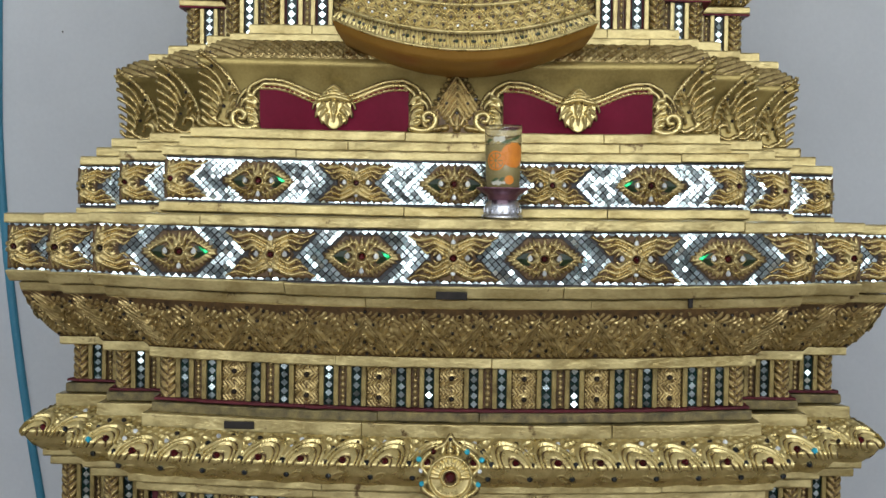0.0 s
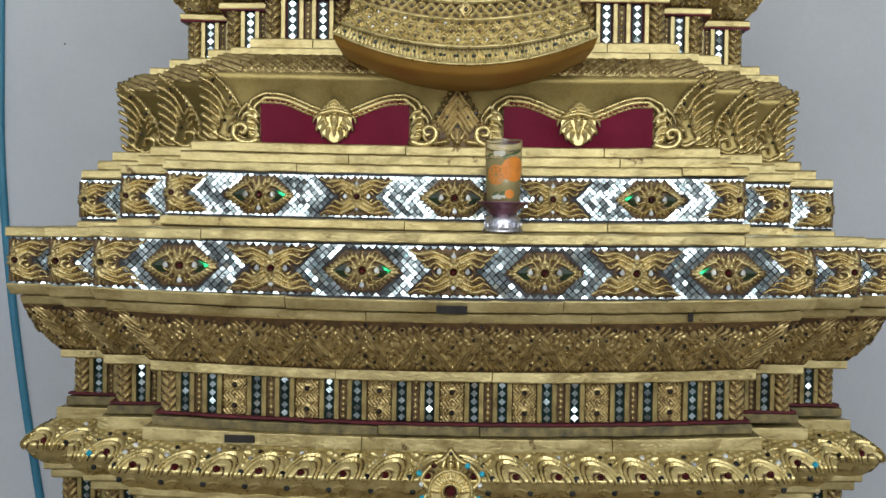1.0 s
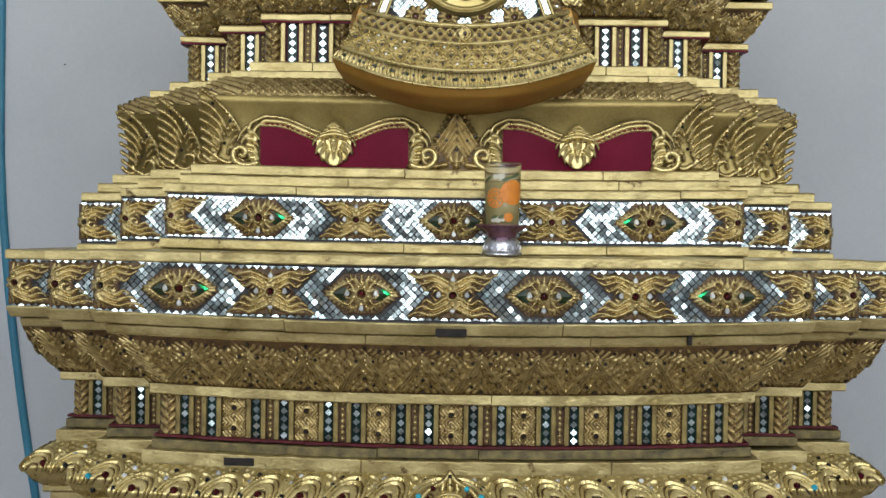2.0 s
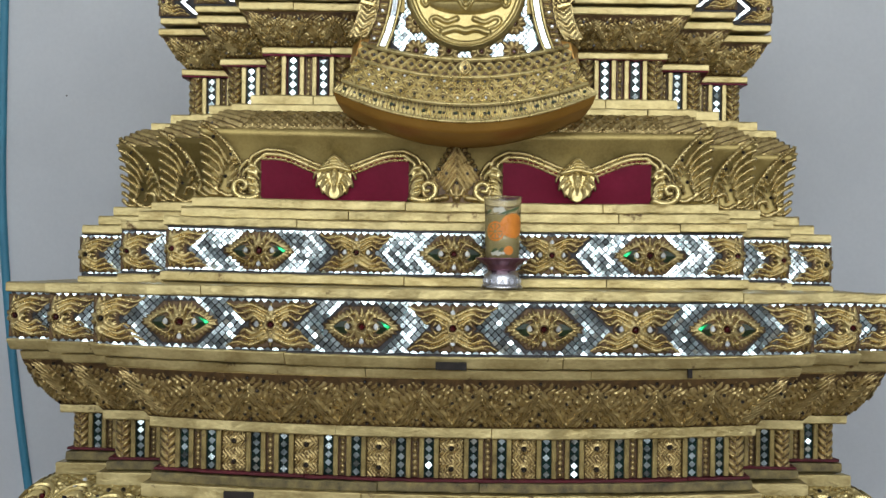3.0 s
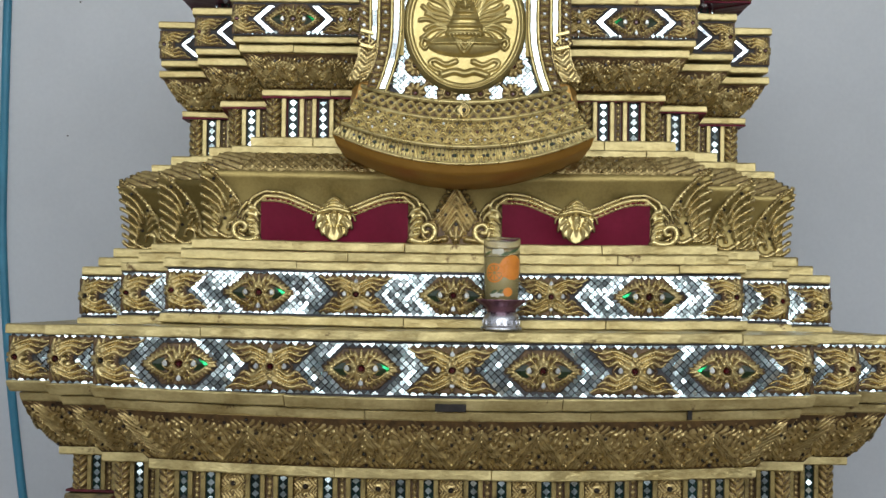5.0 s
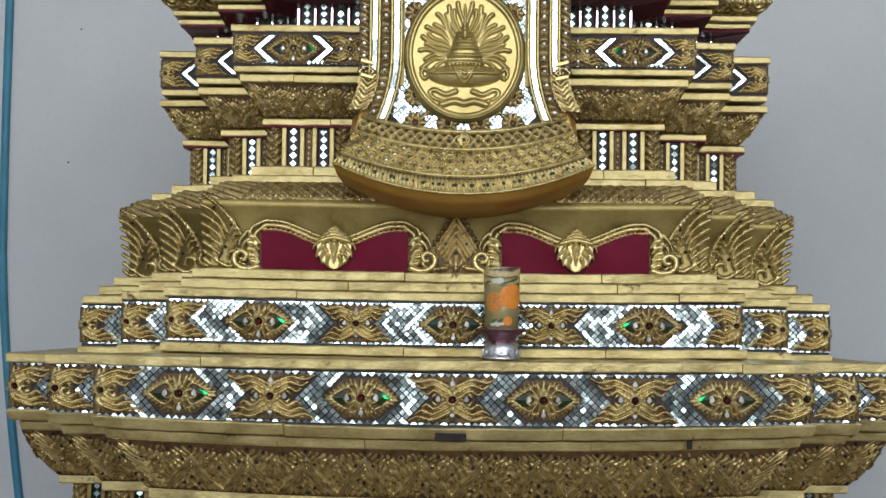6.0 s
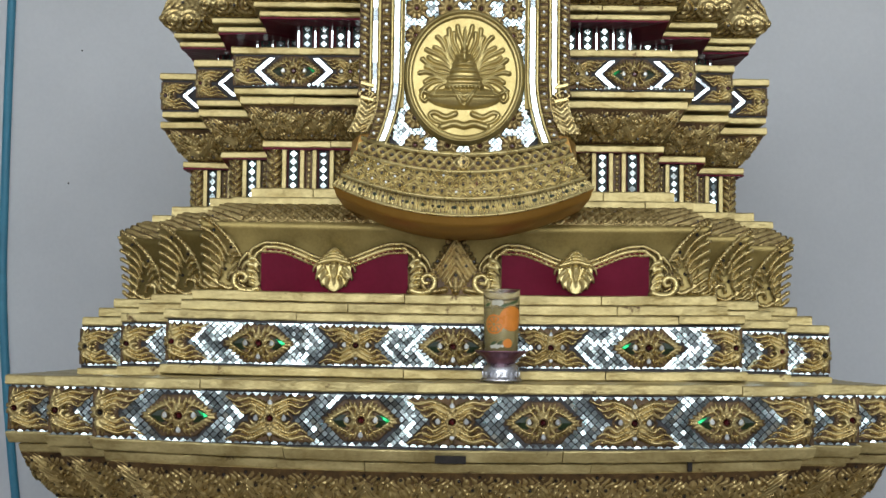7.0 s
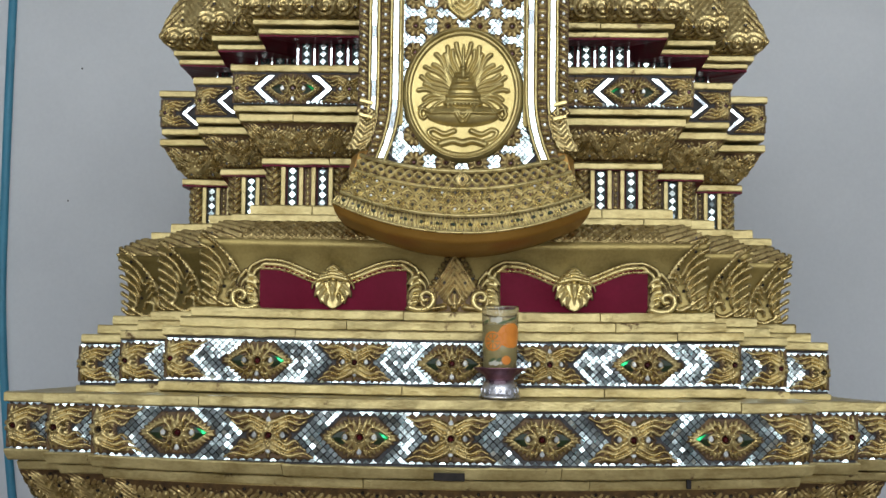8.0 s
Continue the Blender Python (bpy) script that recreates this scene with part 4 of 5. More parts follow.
def frieze(parent, w, s, z0, z1, cx, sag, drop, main, step, panel_w, strip_w, bead_w, n_dia, dark, carved=None, plain=None, bar_w=0.009):
    h = z1 - z0
    braid_w = 0.028
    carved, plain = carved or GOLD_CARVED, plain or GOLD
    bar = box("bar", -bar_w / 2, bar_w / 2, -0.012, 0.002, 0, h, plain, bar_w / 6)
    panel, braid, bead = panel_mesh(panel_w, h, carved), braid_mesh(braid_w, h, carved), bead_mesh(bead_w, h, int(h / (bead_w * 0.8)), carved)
    back = box("mirror_strip", -strip_w / 2, strip_w / 2, -0.003, 0.001, 0, h, dark, 0.0008)
    ground = box("bead_ground", -bead_w / 2, bead_w / 2, -0.002, 0.001, 0, h, GROUND, 0.0005)
    a = h / n_dia / 2
    tv = [(min(a, strip_w * 0.5) * x, y, a * z) for x, y, z in ((1, 0, 0), (0, 0, 1), (-1, 0, 0), (0, 0, -1))]
    tv += [(0.88 * x, -0.002, 0.88 * z) for x, _, z in tv]
    dia = mesh("mirror_diamond", tv, [[i, (i + 1) % 4, 4 + (i + 1) % 4, 4 + i] for i in range(4)] + [[4, 5, 6, 7]], MIRROR, False)
    rng = random.Random(int(w * 1000))

    def put(kind, x, y, z):
        if kind == "bar":
            sub("bar", bar, parent, m=pose(x, y, z, 0, 0, rng.gauss(0, 1.0)))
        elif kind == "panel":
            o = sub("carved_panel", panel, parent, m=pose(x, y, z))
            for q in (0.22, 0.72):
                sub("gem", G_BLACK, o, m=at(0, -0.0075, h * q, 1, 0, 1.7))
        elif kind == "braid":
            sub("braided_column", braid, parent, m=pose(x, y, z))
        elif kind == "bead":
            o = sub("bead_ground", ground, parent, m=pose(x, y, z))
            sub("bead_string", bead, o)
        else:
            o = sub("mirror_strip", back, parent, m=pose(x, y, z))
            for i in range(n_dia):
                sub("mirror_diamond", dia, o, m=pose(0, -0.0032, a * (2 * i + 1), rng.gauss(-1.6, 3.0), 0, rng.gauss(0, 6)))
    for x, kind in main:
        put(kind, cx + x, face_y(w, s), z0 + sag * (x / w) ** 2)
    for side in (-1, 1):
        for k in (1, 2):
            for d, kind in step:
                put(kind, cx + side * (w + k * s - d), face_y(w, s, k), z0 + sag + drop[k - 1])


def lower_frieze():
    p = 0.1335
    main = []
    for i in range(-3, 4):
        x = i * p
        main.append((x, "panel"))
        for sx in (-1, 1):
            main += [(x + sx * 0.0275, "bar"), (x + sx * 0.0412, "mirror"), (x + sx * 0.0545, "bar")]
        if i < 3:
            main.append((x + p / 2, "bead"))
    for sx in (-1, 1):
        main += [(sx * (3 * p + p / 2), "bead"), (sx * 0.479, "bar"), (sx * 0.4915, "mirror"), (sx * 0.5035, "bar"), (sx * 0.521, "braid")]
    step = [(0.010, "braid"), (0.030, "bar"), (0.0435, "mirror"), (0.057, "bar"), (0.068, "bead"), (0.079, "bar"), (0.094, "mirror")]
    # browner gilding than the throne's, with shade from the mouldings above painted in
    frieze(base, 0.530, 0.112, 1.084, 1.160, 0, SAG, DROP0, main, step, 0.046, 0.0185, 0.0135, 5, MIRROR_GREEN, GOLD_AGED, GOLD_WORN_SHADED)
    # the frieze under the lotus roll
    frieze(base, 0.548, 0.112, 0.840, 0.918, 0, SAG, (0, 0), main, step, 0.046, 0.0185, 0.0135, 5, MIRROR_GREEN, GOLD_AGED, GOLD_WORN_SHADED)


def throne_friezes():
    main = []
    for sx in (-1, 1):
        for d, k in ((0.375, "braid"), (0.355, "bar"), (0.337, "mirror"), (0.319, "bar"), (0.3065, "bead"), (0.294, "bar"), (0.277, "mirror"), (0.260, "bar"), (0.240, "braid"), (0.22, "bar"), (0.205, "mirror")):
            main.append((sx * d, k))
    step = [(0.010, "braid"), (0.028, "bar"), (0.043, "mirror"), (0.057, "bar"), (0.068, "bead"), (0.080, "bar")]
    frieze(throne, 0.378, S3, 1.802, 1.881, UX, 0, DROP3, main, step, 0.04, 0.019, 0.0125, 5, MIRROR_GREEN)
    main = []
    for sx in (-1, 1):
        for i in range(6):
            main += [(sx * (0.335 - i * 0.034), "bar"), (sx * (0.318 - i * 0.034), "mirror")]
    frieze(throne, 0.34, S3, 2.079, 2.141, UX, 0, DROP3, main, [(0.006, "bar"), (0.022, "mirror"), (0.038, "bar"), (0.054, "mirror"), (0.07, "bar"), (0.086, "mirror")], 0.04, 0.019, 0.0125, 4, MIRROR_GREEN, None, MIRROR_SLIP, 0.0045)


lower_frieze()
throne_friezes()


# ---- crimson panels and the cove's ornaments ----
PX, PHW, PZ = 0.229, 0.140, 1.5945


def cusp(x):
    return 1.643 + 0.033 * (0.5 - 0.5 * np.cos(np.pi * np.minimum(1, np.abs(x) / 0.118)))


def cove_ornaments():
    yb = face_y(0.472, 0.102) - 0.004
    n = 60
    xs = np.linspace(-PHW, PHW, n)
    v = [(x, -0.004, 0) for x in xs] + [(x, -0.010, float(cusp(x)) - PZ) for x in xs] + [(x, 0.012, 0) for x in xs] + [(x, 0.012, float(cusp(x)) - PZ) for x in xs]
    f = [[i, i + 1, n + i + 1, n + i] for i in range(n - 1)] + [[n + i, n + i + 1, 3 * n + i + 1, 3 * n + i] for i in range(n - 1)]
    panel = mesh("crimson_panel", v, f, RED, False)
    fr = Relief()
    xs = np.linspace(0.0, 0.132, 14)
    fr.stroke([(x, float(cusp(x)) + 0.004 - PZ) for x in xs] + [(0.1415, 0.078), (0.149, 0.072), (0.152, 0.062), (0.148, 0.050)], 0.0044, 0.0036, n=110)
    fr.stroke([(x, float(cusp(x)) + 0.0125 - PZ) for x in xs] + [(0.146, 0.088), (0.158, 0.080), (0.163, 0.066)], 0.0030, n=90)
    for x in np.linspace(0.030, 0.134, 12):     # row of small leaves under the moulding
        fr.stroke([(x - 0.0030, float(cusp(x - 0.003)) - 0.0040 - PZ), (x + 0.0022, float(cusp(x + 0.0022)) - 0.0048 - PZ)], 0.0034, 0.0024, top=0.0052)
    for i in range(5):     # leaf lobes down the side, each overlapping the next
        x, z = 0.146 + 0.0035 * math.sin(i * 0.9), 0.060 - 0.0118 * i
        fr.stroke([(x + 0.013, z + 0.004), (x + 0.004, z + 0.001), (x - 0.005, z - 0.010)], 0.0060, 0.0018, top=0.0068 - 0.0003 * i)
    fr.stroke([(0.147, 0.006), (0.160, 0.002), (0.178, 0.004), (0.190, 0.015), (0.189, 0.030), (0.177, 0.036), (0.168, 0.029), (0.171, 0.020), (0.178, 0.021)], 0.0072, 0.0040, top=0.0066)
    fr.stroke([(0.160, 0.062), (0.172, 0.052), (0.176, 0.042)], 0.0044, 0.0018)
    fr.stroke([(0.166, 0.074), (0.178, 0.060), (0.184, 0.044)], 0.0036, 0.0014)
    fr.stroke([(0.158, 0.016), (0.163, 0.030), (0.160, 0.042)], 0.0040, 0.0016)
    fr.mirror()
    frame_mesh = fr.build("cusped_frame", GOLD_BRIGHT, res=0.0012, deep=1.1, cut=0.0014)
    pd = Relief()
    for i, (w, z) in enumerate(((0.030, 0.058), (0.025, 0.064), (0.018, 0.070), (0.010, 0.077))):
        pd.stroke([(-w, z - 0.006), (0, z), (w, z - 0.006)], 0.0042, 0.0042, top=0.008 + 0.002 * i)
    for sx in (-1, 1):     # curled outer leaves, side leaves and the middle leaf
        pd.stroke([(sx * 0.012, 0.054), (sx * 0.026, 0.052), (sx * 0.037, 0.045), (sx * 0.040, 0.036)], 0.0046, 0.0016, top=0.0070)
        pd.stroke([(sx * 0.020, 0.043), (sx * 0.031, 0.032), (sx * 0.034, 0.021)], 0.0058, 0.0016, top=0.0066)
        pd.stroke([(sx * 0.016, 0.034), (sx * 0.024, 0.022), (sx * 0.022, 0.009)], 0.0060, 0.0016, top=0.0070)
        pd.stroke([(sx * 0.011, 0.024), (sx * 0.013, 0.012), (sx * 0.006, 0.001)], 0.0050, 0.0018, top=0.0074)
    pd.stroke([(0, 0.046), (0, 0.036), (0, 0.020), (0, 0.004)], 0.0084, 0.0020, top=0.0092)
    for sx in (-1, 1):
        pd.stroke([(sx * 0.003, 0.041), (sx * 0.0045, 0.034), (0, 0.022)], 0.0014, 0.0010, top=0.0112)
    pendant = pd.build("leaf_pendant", GOLD_BRIGHT, res=0.0011, deep=1.3, cut=0.0016, plate=lambda X, Z: np.where((np.abs(X) < 0.033 * np.clip((Z + 0.002) / 0.03, 0, 1) ** 0.6) & (Z < 0.048), 0.003, -1))
    for sx in (-1, 1):
        p = sub("crimson_panel", panel, tier, "crimson lacquered panel with cusped top", pose(0.001 + sx * PX, yb, PZ))
        sub("cusped_frame", frame_mesh, p, "gilded cusped frame", pose(0, -0.008, 0))
        sub("leaf_pendant", pendant, p, "gilded leaf pendant", pose(0, -0.012, 0.004))
    # centre piece between the panels
    ct = Relief()
    for j in range(5):
        hw, top = 0.038 - 0.005 * j, 0.104 - 0.0145 * j
        ct.stroke([(-hw, top - 1.55 * hw), (0, top)], 0.0030, top=0.0052)
        ct.stroke([(hw, top - 1.55 * hw), (0, top)], 0.0030, top=0.0052)
    for j in range(7):
        for sx in (-1, 1):
            ct.dot(sx * (0.046 - 0.0062 * j), 0.044 + 0.0105 * j, 0.0042, 0.006)
    for sx in (-1, 1):
        ct.stroke([(sx * 0.020, 0.006), (sx * 0.045, 0.003), (sx * 0.062, 0.012), (sx * 0.060, 0.032), (sx * 0.044, 0.036), (sx * 0.036, 0.026), (sx * 0.044, 0.020)], 0.0062, 0.0038)
        ct.stroke([(sx * 0.008, 0.012), (sx * 0.016, 0.030), (sx * 0.030, 0.044)], 0.005, 0.0025)
        ct.stroke([(sx * 0.064, 0.040), (sx * 0.070, 0.058), (sx * 0.062, 0.070)], 0.0048, 0.002)
    ct.stroke([(0, 0.004), (0, 0.030)], 0.007, 0.003)
    c = sub("centre_crest", ct.build("centre_crest", GOLD_AGED, deep=1.5, cut=0.0017, plate=lambda X, Z: np.where((np.abs(X) < 0.046 - 0.046 * np.clip(Z - 0.04, 0, 1) / 0.068) | ((Z < 0.04) & (np.abs(X) < 0.058) & (Z > 0.002)), 0.0015, -1)), tier, "gilded triangular crest between scrolls", pose(0.003, yb - 0.003, PZ + 0.002))
    for x, z in ((0, 0.034), (-0.020, 0.052), (0.020, 0.052), (-0.035, 0.060), (0.035, 0.060), (0, 0.104)):
        sub("gem", G_BLACK, c, m=at(x, -0.0055, z))
    # feathered corner leaves; the tip points outwards
    ft = Relief()
    rim = [(-0.002, 0.130), (0.022, 0.113), (0.044, 0.092), (0.062, 0.068), (0.072, 0.044), (0.071, 0.024)]
    ft.stroke(rim, 0.0030, 0.0028, n=120)
    for i in range(17):
        t = i / 16
        ft.dot(0.000 + 0.080 * t - 0.006 * t * t, 0.131 - 0.040 * t - 0.058 * t * t, 0.0025, 0.0040)
    for i in range(6):
        z = 0.110 - 0.0160 * i
        ft.stroke([(-0.003 + 0.0010 * i, z), (0.014, z - 0.0085), (0.030 - 0.0008 * i, z - 0.024 + 0.0012 * i), (0.043 - 0.0042 * i, max(0.020, z - 0.047 + 0.0045 * i))], 0.0034, 0.0022, top=0.0046)
    for i in range(4):
        ft.stroke([(0.052 + 0.003 * i, 0.072 - 0.012 * i), (0.046 + 0.002 * i, 0.060 - 0.011 * i)], 0.0030, 0.0016)
    ft.stroke([(0.030, 0.010), (0.044, 0.004), (0.060, 0.010), (0.061, 0.026), (0.048, 0.030), (0.044, 0.019)], 0.0044, 0.0026)
    ft.stroke([(0.002, 0.016), (0.012, 0.008), (0.024, 0.006)], 0.0036, 0.0020)
    ft.stroke([(0.062, 0.036), (0.072, 0.022), (0.086, 0.016), (0.094, 0.026), (0.088, 0.036)], 0.0040, 0.0022)
    ft.stroke([(0.064, 0.012), (0.080, 0.004), (0.100, 0.006)], 0.0050, 0.0026)
    feather = ft.build("feather_leaf", GOLD_CARVED, res=0.0012, deep=1.25, cut=0.0)
    for side in (-1, 1):
        for k in (0, 1, 2):
            o = sub("feather_leaf", feather, tier, "gilded feathered corner leaf", pose(0.001 + side * (0.480 + k * 0.102), face_y(0.470, 0.102, k) - 0.002, PZ + SAG2 * 0.6 + (0, *DROP_COVE)[k] * 0.85, 7.5, 0, 0) @ Matrix.Diagonal((-side * 1.08, 1, 1.10, 1)))
            for x, z in ((0.050, 0.076), (0.020, 0.106), (0.040, 0.038)):
                sub("gem", G_BLACK, o, m=at(x, -0.0075, z))


cove_ornaments()


# ---- rosette of the lotus roll ----
def rosette():
    r = Relief()
    for i in range(14):
        a = math.pi * (0.02 + 0.96 * i / 13)
        r.stroke([(0.021 * math.cos(a), 0.021 * math.sin(a)), (0.033 * math.cos(a), 0.033 * math.sin(a))], 0.0040, 0.0040, top=0.0075)
    for q, rr in ((0.014, 0.0030), (0.038, 0.0036)):
        r.stroke([(q * math.cos(a), q * math.sin(a)) for a in np.linspace(0, 2 * math.pi, 40)], rr, top=0.009)
    for sx in (-1, 1):
        r.stroke([(sx * 0.040, 0.004), (sx * 0.052, 0.022), (sx * 0.036, 0.044), (sx * 0.012, 0.058), (0, 0.074)], 0.0052, 0.0035)
        r.stroke([(sx * 0.040, -0.004), (sx * 0.048, -0.020), (sx * 0.026, -0.036), (0, -0.046)], 0.0050, 0.0035)
        r.stroke([(sx * 0.014, 0.044), (sx * 0.010, 0.060)], 0.0048, 0.003)
    r.stroke([(0, 0.046), (0, 0.064)], 0.006, 0.003)
    ob = sub("rosette", r.build("rosette", GOLD_BRIGHT, deep=1.7, cut=0.0008, plate=lambda X, Z: np.where(np.hypot(X, Z) < 0.038, 0.003, -1)), base,
             "gilded rosette with a red stone", pose(0.0, face_y(0.612, 0.112) - 0.004, 0.972, -4, 0, 0))
    sub("gem", gem("gem", 0.0105, GEM_RED, 12, 0.5), ob, "round red stone", at(0, -0.008, 0))
    for x, z, g in ((-0.030, 0.046, G_RED), (0.030, 0.046, G_BLUE), (-0.056, 0.032, G_BLUE), (0.056, 0.032, G_BLUE), (-0.052, 0.012, G_CLEAR), (0.052, 0.012, G_CLEAR), (-0.05, -0.012, G_BLUE), (0.05, -0.012, G_BLUE), (0, 0.052, G_BLACK), (0, 0.068, G_BLACK)):
        sub("gem", g, ob, m=at(x, -0.006, z, 1, 0, 1.3))


rosette()


# ---- the curved plaque on the throne's front ----
plaque = thing("plaque", "gilded curved plaque with mirror mosaic and embossed oval medallion", "plaque")
PC = 0.015


def arc(w0, w1, z0, z1, y0, y1, g0, g1, bow=0.05, under=0.0):
    """A strip along a hanging arc: half widths, end heights, depths and sags at its lower and upper edge."""
    def pos(u, v):
        t = 2 * u - 1
        x = (w0 + (w1 - w0) * v) * t
        z = z0 + (z1 - z0) * v - (g0 + (g1 - g0) * v) * (1 - t ** 2)
        y = y0 + (y1 - y0) * v + bow * t ** 2
        return PC + x, y, z
    return pos


def arc_strip(name, a, height, mat, nu=220, nv=14, label="", cut=0.04):
    return sub(name, surface(name, arc(*a), nu, nv, height, mat, cut), plaque, label)


def round_bar(x, q, u, v):
    return 0.004 * np.sin(np.pi * v)


def teardrops(p, hh):
    """Three staggered rows of pointed drops, each with a raised outline and a knob."""
    def height(x, q, u, v):
        row = np.floor(np.clip(v, 0, 0.999) * 3)
        a = np.abs((((u - 0.5) / p + 0.5 * (row % 2)) % 1) - 0.5) * 2
        b = (np.clip(v, 0, 0.999) * 3) % 1
        b = 1 - b   # the points hang down
        wide = np.where(b < 0.36, np.sqrt(np.clip(1 - ((0.36 - b) / 0.34) ** 2, 0, 1)), np.clip(1 - ((b - 0.36) / 0.64), 0, 1) ** 0.9) * 0.80
        inner = (wide - a)
        rim = np.exp(-((inner - 0.10) / 0.13) ** 2)
        knob = 0.7 * ridge(np.hypot(a, (b - 0.40) * 1.7), 0.34)
        filler = 0.55 * (inner < -0.22) * wave01(b * 2.0 + a)
        return 0.0056 * np.maximum(np.maximum(rim, knob), np.maximum(filler, 0.05))
    return height


def leaf_row(n):
    return lambda x, q, u, v: 0.004 * np.maximum(wave01(u * n + 0.5 * v) * np.sin(np.pi * v), 0)


def chain(n):
    def height(x, q, u, v):
        s = np.sin(np.pi * n * (u - 0.5))
        l1 = np.exp(-((v - 0.5 - 0.3 * s) / 0.10) ** 2)
        l2 = np.exp(-((v - 0.5 + 0.3 * s) / 0.10) ** 2)
        knob = ridge(np.hypot((np.abs(((u - 0.5) * n + 0.5) % 1 - 0.5)) * 2.2, (v - 0.5) * 3.0), 0.5)
        return 0.005 * np.maximum(np.maximum(l1, l2), knob)
    return height


def arc_stones(a, n, v, r, mat, out, cut=0.03, skip=1):
    g = gem("g", r, mat)
    pos = arc(*a)
    pv, pf = [tuple(q.co) for q in g.vertices], [list(q.vertices) for q in g.polygons]
    pieces = []
    for i in range(0, n + 1, skip):
        u = cut + (1 - 2 * cut) * i / n
        x, y, z = (float(q) for q in pos(np.array(u), np.array(v)))
        pieces.append(([(x + p[0], y - out + p[1], z + p[2]) for p in pv], pf))
    sub("stone_inlay", joined("stone_inlay", pieces, mat), plaque, kind="stuff")


def field_stones(a):
    """One stone in each teardrop of the field."""
    pos, rng = arc(*a), random.Random(12)
    kinds = {"black": (gem("g", 0.0027, GEM_BLACK), GEM_BLACK, []), "clear": (gem("g", 0.0024, GEM_CLEAR), GEM_CLEAR, []), "red": (gem("g", 0.0027, GEM_RED), GEM_RED, [])}
    for row in range(3):
        for i in range(-8, 9):
            u = 0.5 + (i + 0.5 - 0.5 * (row % 2)) / 17
            if not 0.02 < u < 0.98:
                continue
            g, mat, pieces = kinds[rng.choices(("black", "clear", "red"), (6, 3, 1))[0]]
            x, y, z = (float(q) for q in pos(np.array(u), np.array((row + 0.60) / 3)))
            pieces.append(([(x + p.co.x, y - 0.0055 + p.co.y, z + p.co.z) for p in g.vertices], [list(p.vertices) for p in g.polygons]))
    for g, mat, pieces in kinds.values():
        sub("stone_inlay", joined("stone_inlay", pieces, mat), plaque, kind="stuff")


def build_plaque():
    flange = (0.235, 0.221, 1.788, 1.803, -0.004, 0.000, 0.058, 0.047)
    arc_strip("lower_rim", (0.236, 0.235, 1.784, 1.790, -0.004, -0.006, 0.058, 0.058), round_bar, GOLD_BRIGHT, nv=6, label="plain gilt lower rim")
    arc_strip("leaf_border", flange, leaf_row(66), GOLD_BRIGHT, 480, 14, "gilded leaf border", 0.07)
    arc_strip("fillet", (0.222, 0.219, 1.802, 1.809, -0.004, -0.002, 0.047, 0.046), round_bar, GOLD_BRIGHT, nv=6)
    field = (0.218, 0.199, 1.808, 1.846, 0.000, 0.014, 0.046, 0.040)
    arc_strip("stone_field", field, teardrops(1 / 17, 0.05), GOLD_BRIGHT, 520, 54, "gilded field of stone-set teardrops", 0.10)
    arc_strip("fillet", (0.200, 0.197, 1.844, 1.852, 0.010, 0.012, 0.040, 0.040), round_bar, GOLD_BRIGHT, nv=6)
    band = (0.196, 0.187, 1.851, 1.874, 0.014, 0.022, 0.040, 0.036)
    arc_strip("chain_border", band, chain(22), GOLD_BRIGHT, 480, 24, "gilded interlaced chain border", 0.10)
    arc_strip("fillet", (0.188, 0.185, 1.872, 1.880, 0.016, 0.018, 0.036, 0.035), round_bar, GOLD_BRIGHT, nv=6)
    field_stones(field)
    arc_stones(flange, 24, 0.5, 0.0026, GEM_BLACK, 0.004)
    arc_stones(flange, 15, 0.5, 0.0034, OLIVE_GLASS, 0.0048)
    arc_stones(band, 21, 0.5, 0.0026, GEM_BLACK, 0.006)
    # plain underside, turned back to the cove
    def under(u, v):
        k = 2 * u - 1
        edge = 1.785 - 0.058 * (1 - k ** 2)
        depth = np.interp(v, [0, 0.25, 0.6, 1], [0.20, 0.06, 0.012, 0.0])
        fall = np.interp(v, [0, 0.25, 0.6, 1], [-0.030, -0.026, -0.017, 0.0])
        return PC + 0.236 * k * (0.94 + 0.06 * v), -0.004 + 0.05 * k ** 2 + depth, edge + fall
    sub("underside", surface("underside", under, 60, 12, lambda x, q, u, v: 0 * x, GOLD_BROWN), plaque, "smooth orange-brown gilded underside")
    core = box("core", -0.15, 0.15, 0.085, 0.30, 1.80, 2.345, GOLD_DARK, 0.004)
    sub("core", core, plaque, m=pose(PC, 0, 0))
    pieces = [box_verts(-0.20, 0.20, 0.065, 0.30, 1.78, 1.845, 0.004)]
    sub("core", joined("core", pieces, GOLD_DARK), plaque, m=pose(PC, 0, 0))
    # ears at the ends of the chain border
    for sx in (-1, 1):
        ev = [(0.180, 0.068, 1.846), (0.199, 0.066, 1.848), (0.190, 0.070, 1.882), (0.160, 0.070, 1.886), (0.180, 0.20, 1.836), (0.216, 0.17, 1.850), (0.212, 0.17, 1.884), (0.160, 0.20, 1.886)]
        fc = [[0, 1, 2, 3], [4, 5, 1, 0], [1, 5, 6, 2], [3, 2, 6, 7], [7, 6, 5, 4]]
        sub("ear", mesh("ear", [(sx * x, y, z) for x, y, z in ev], fc if sx > 0 else [q[::-1] for q in fc], GOLD_BROWN, False), plaque, m=pose(PC, 0, 0))


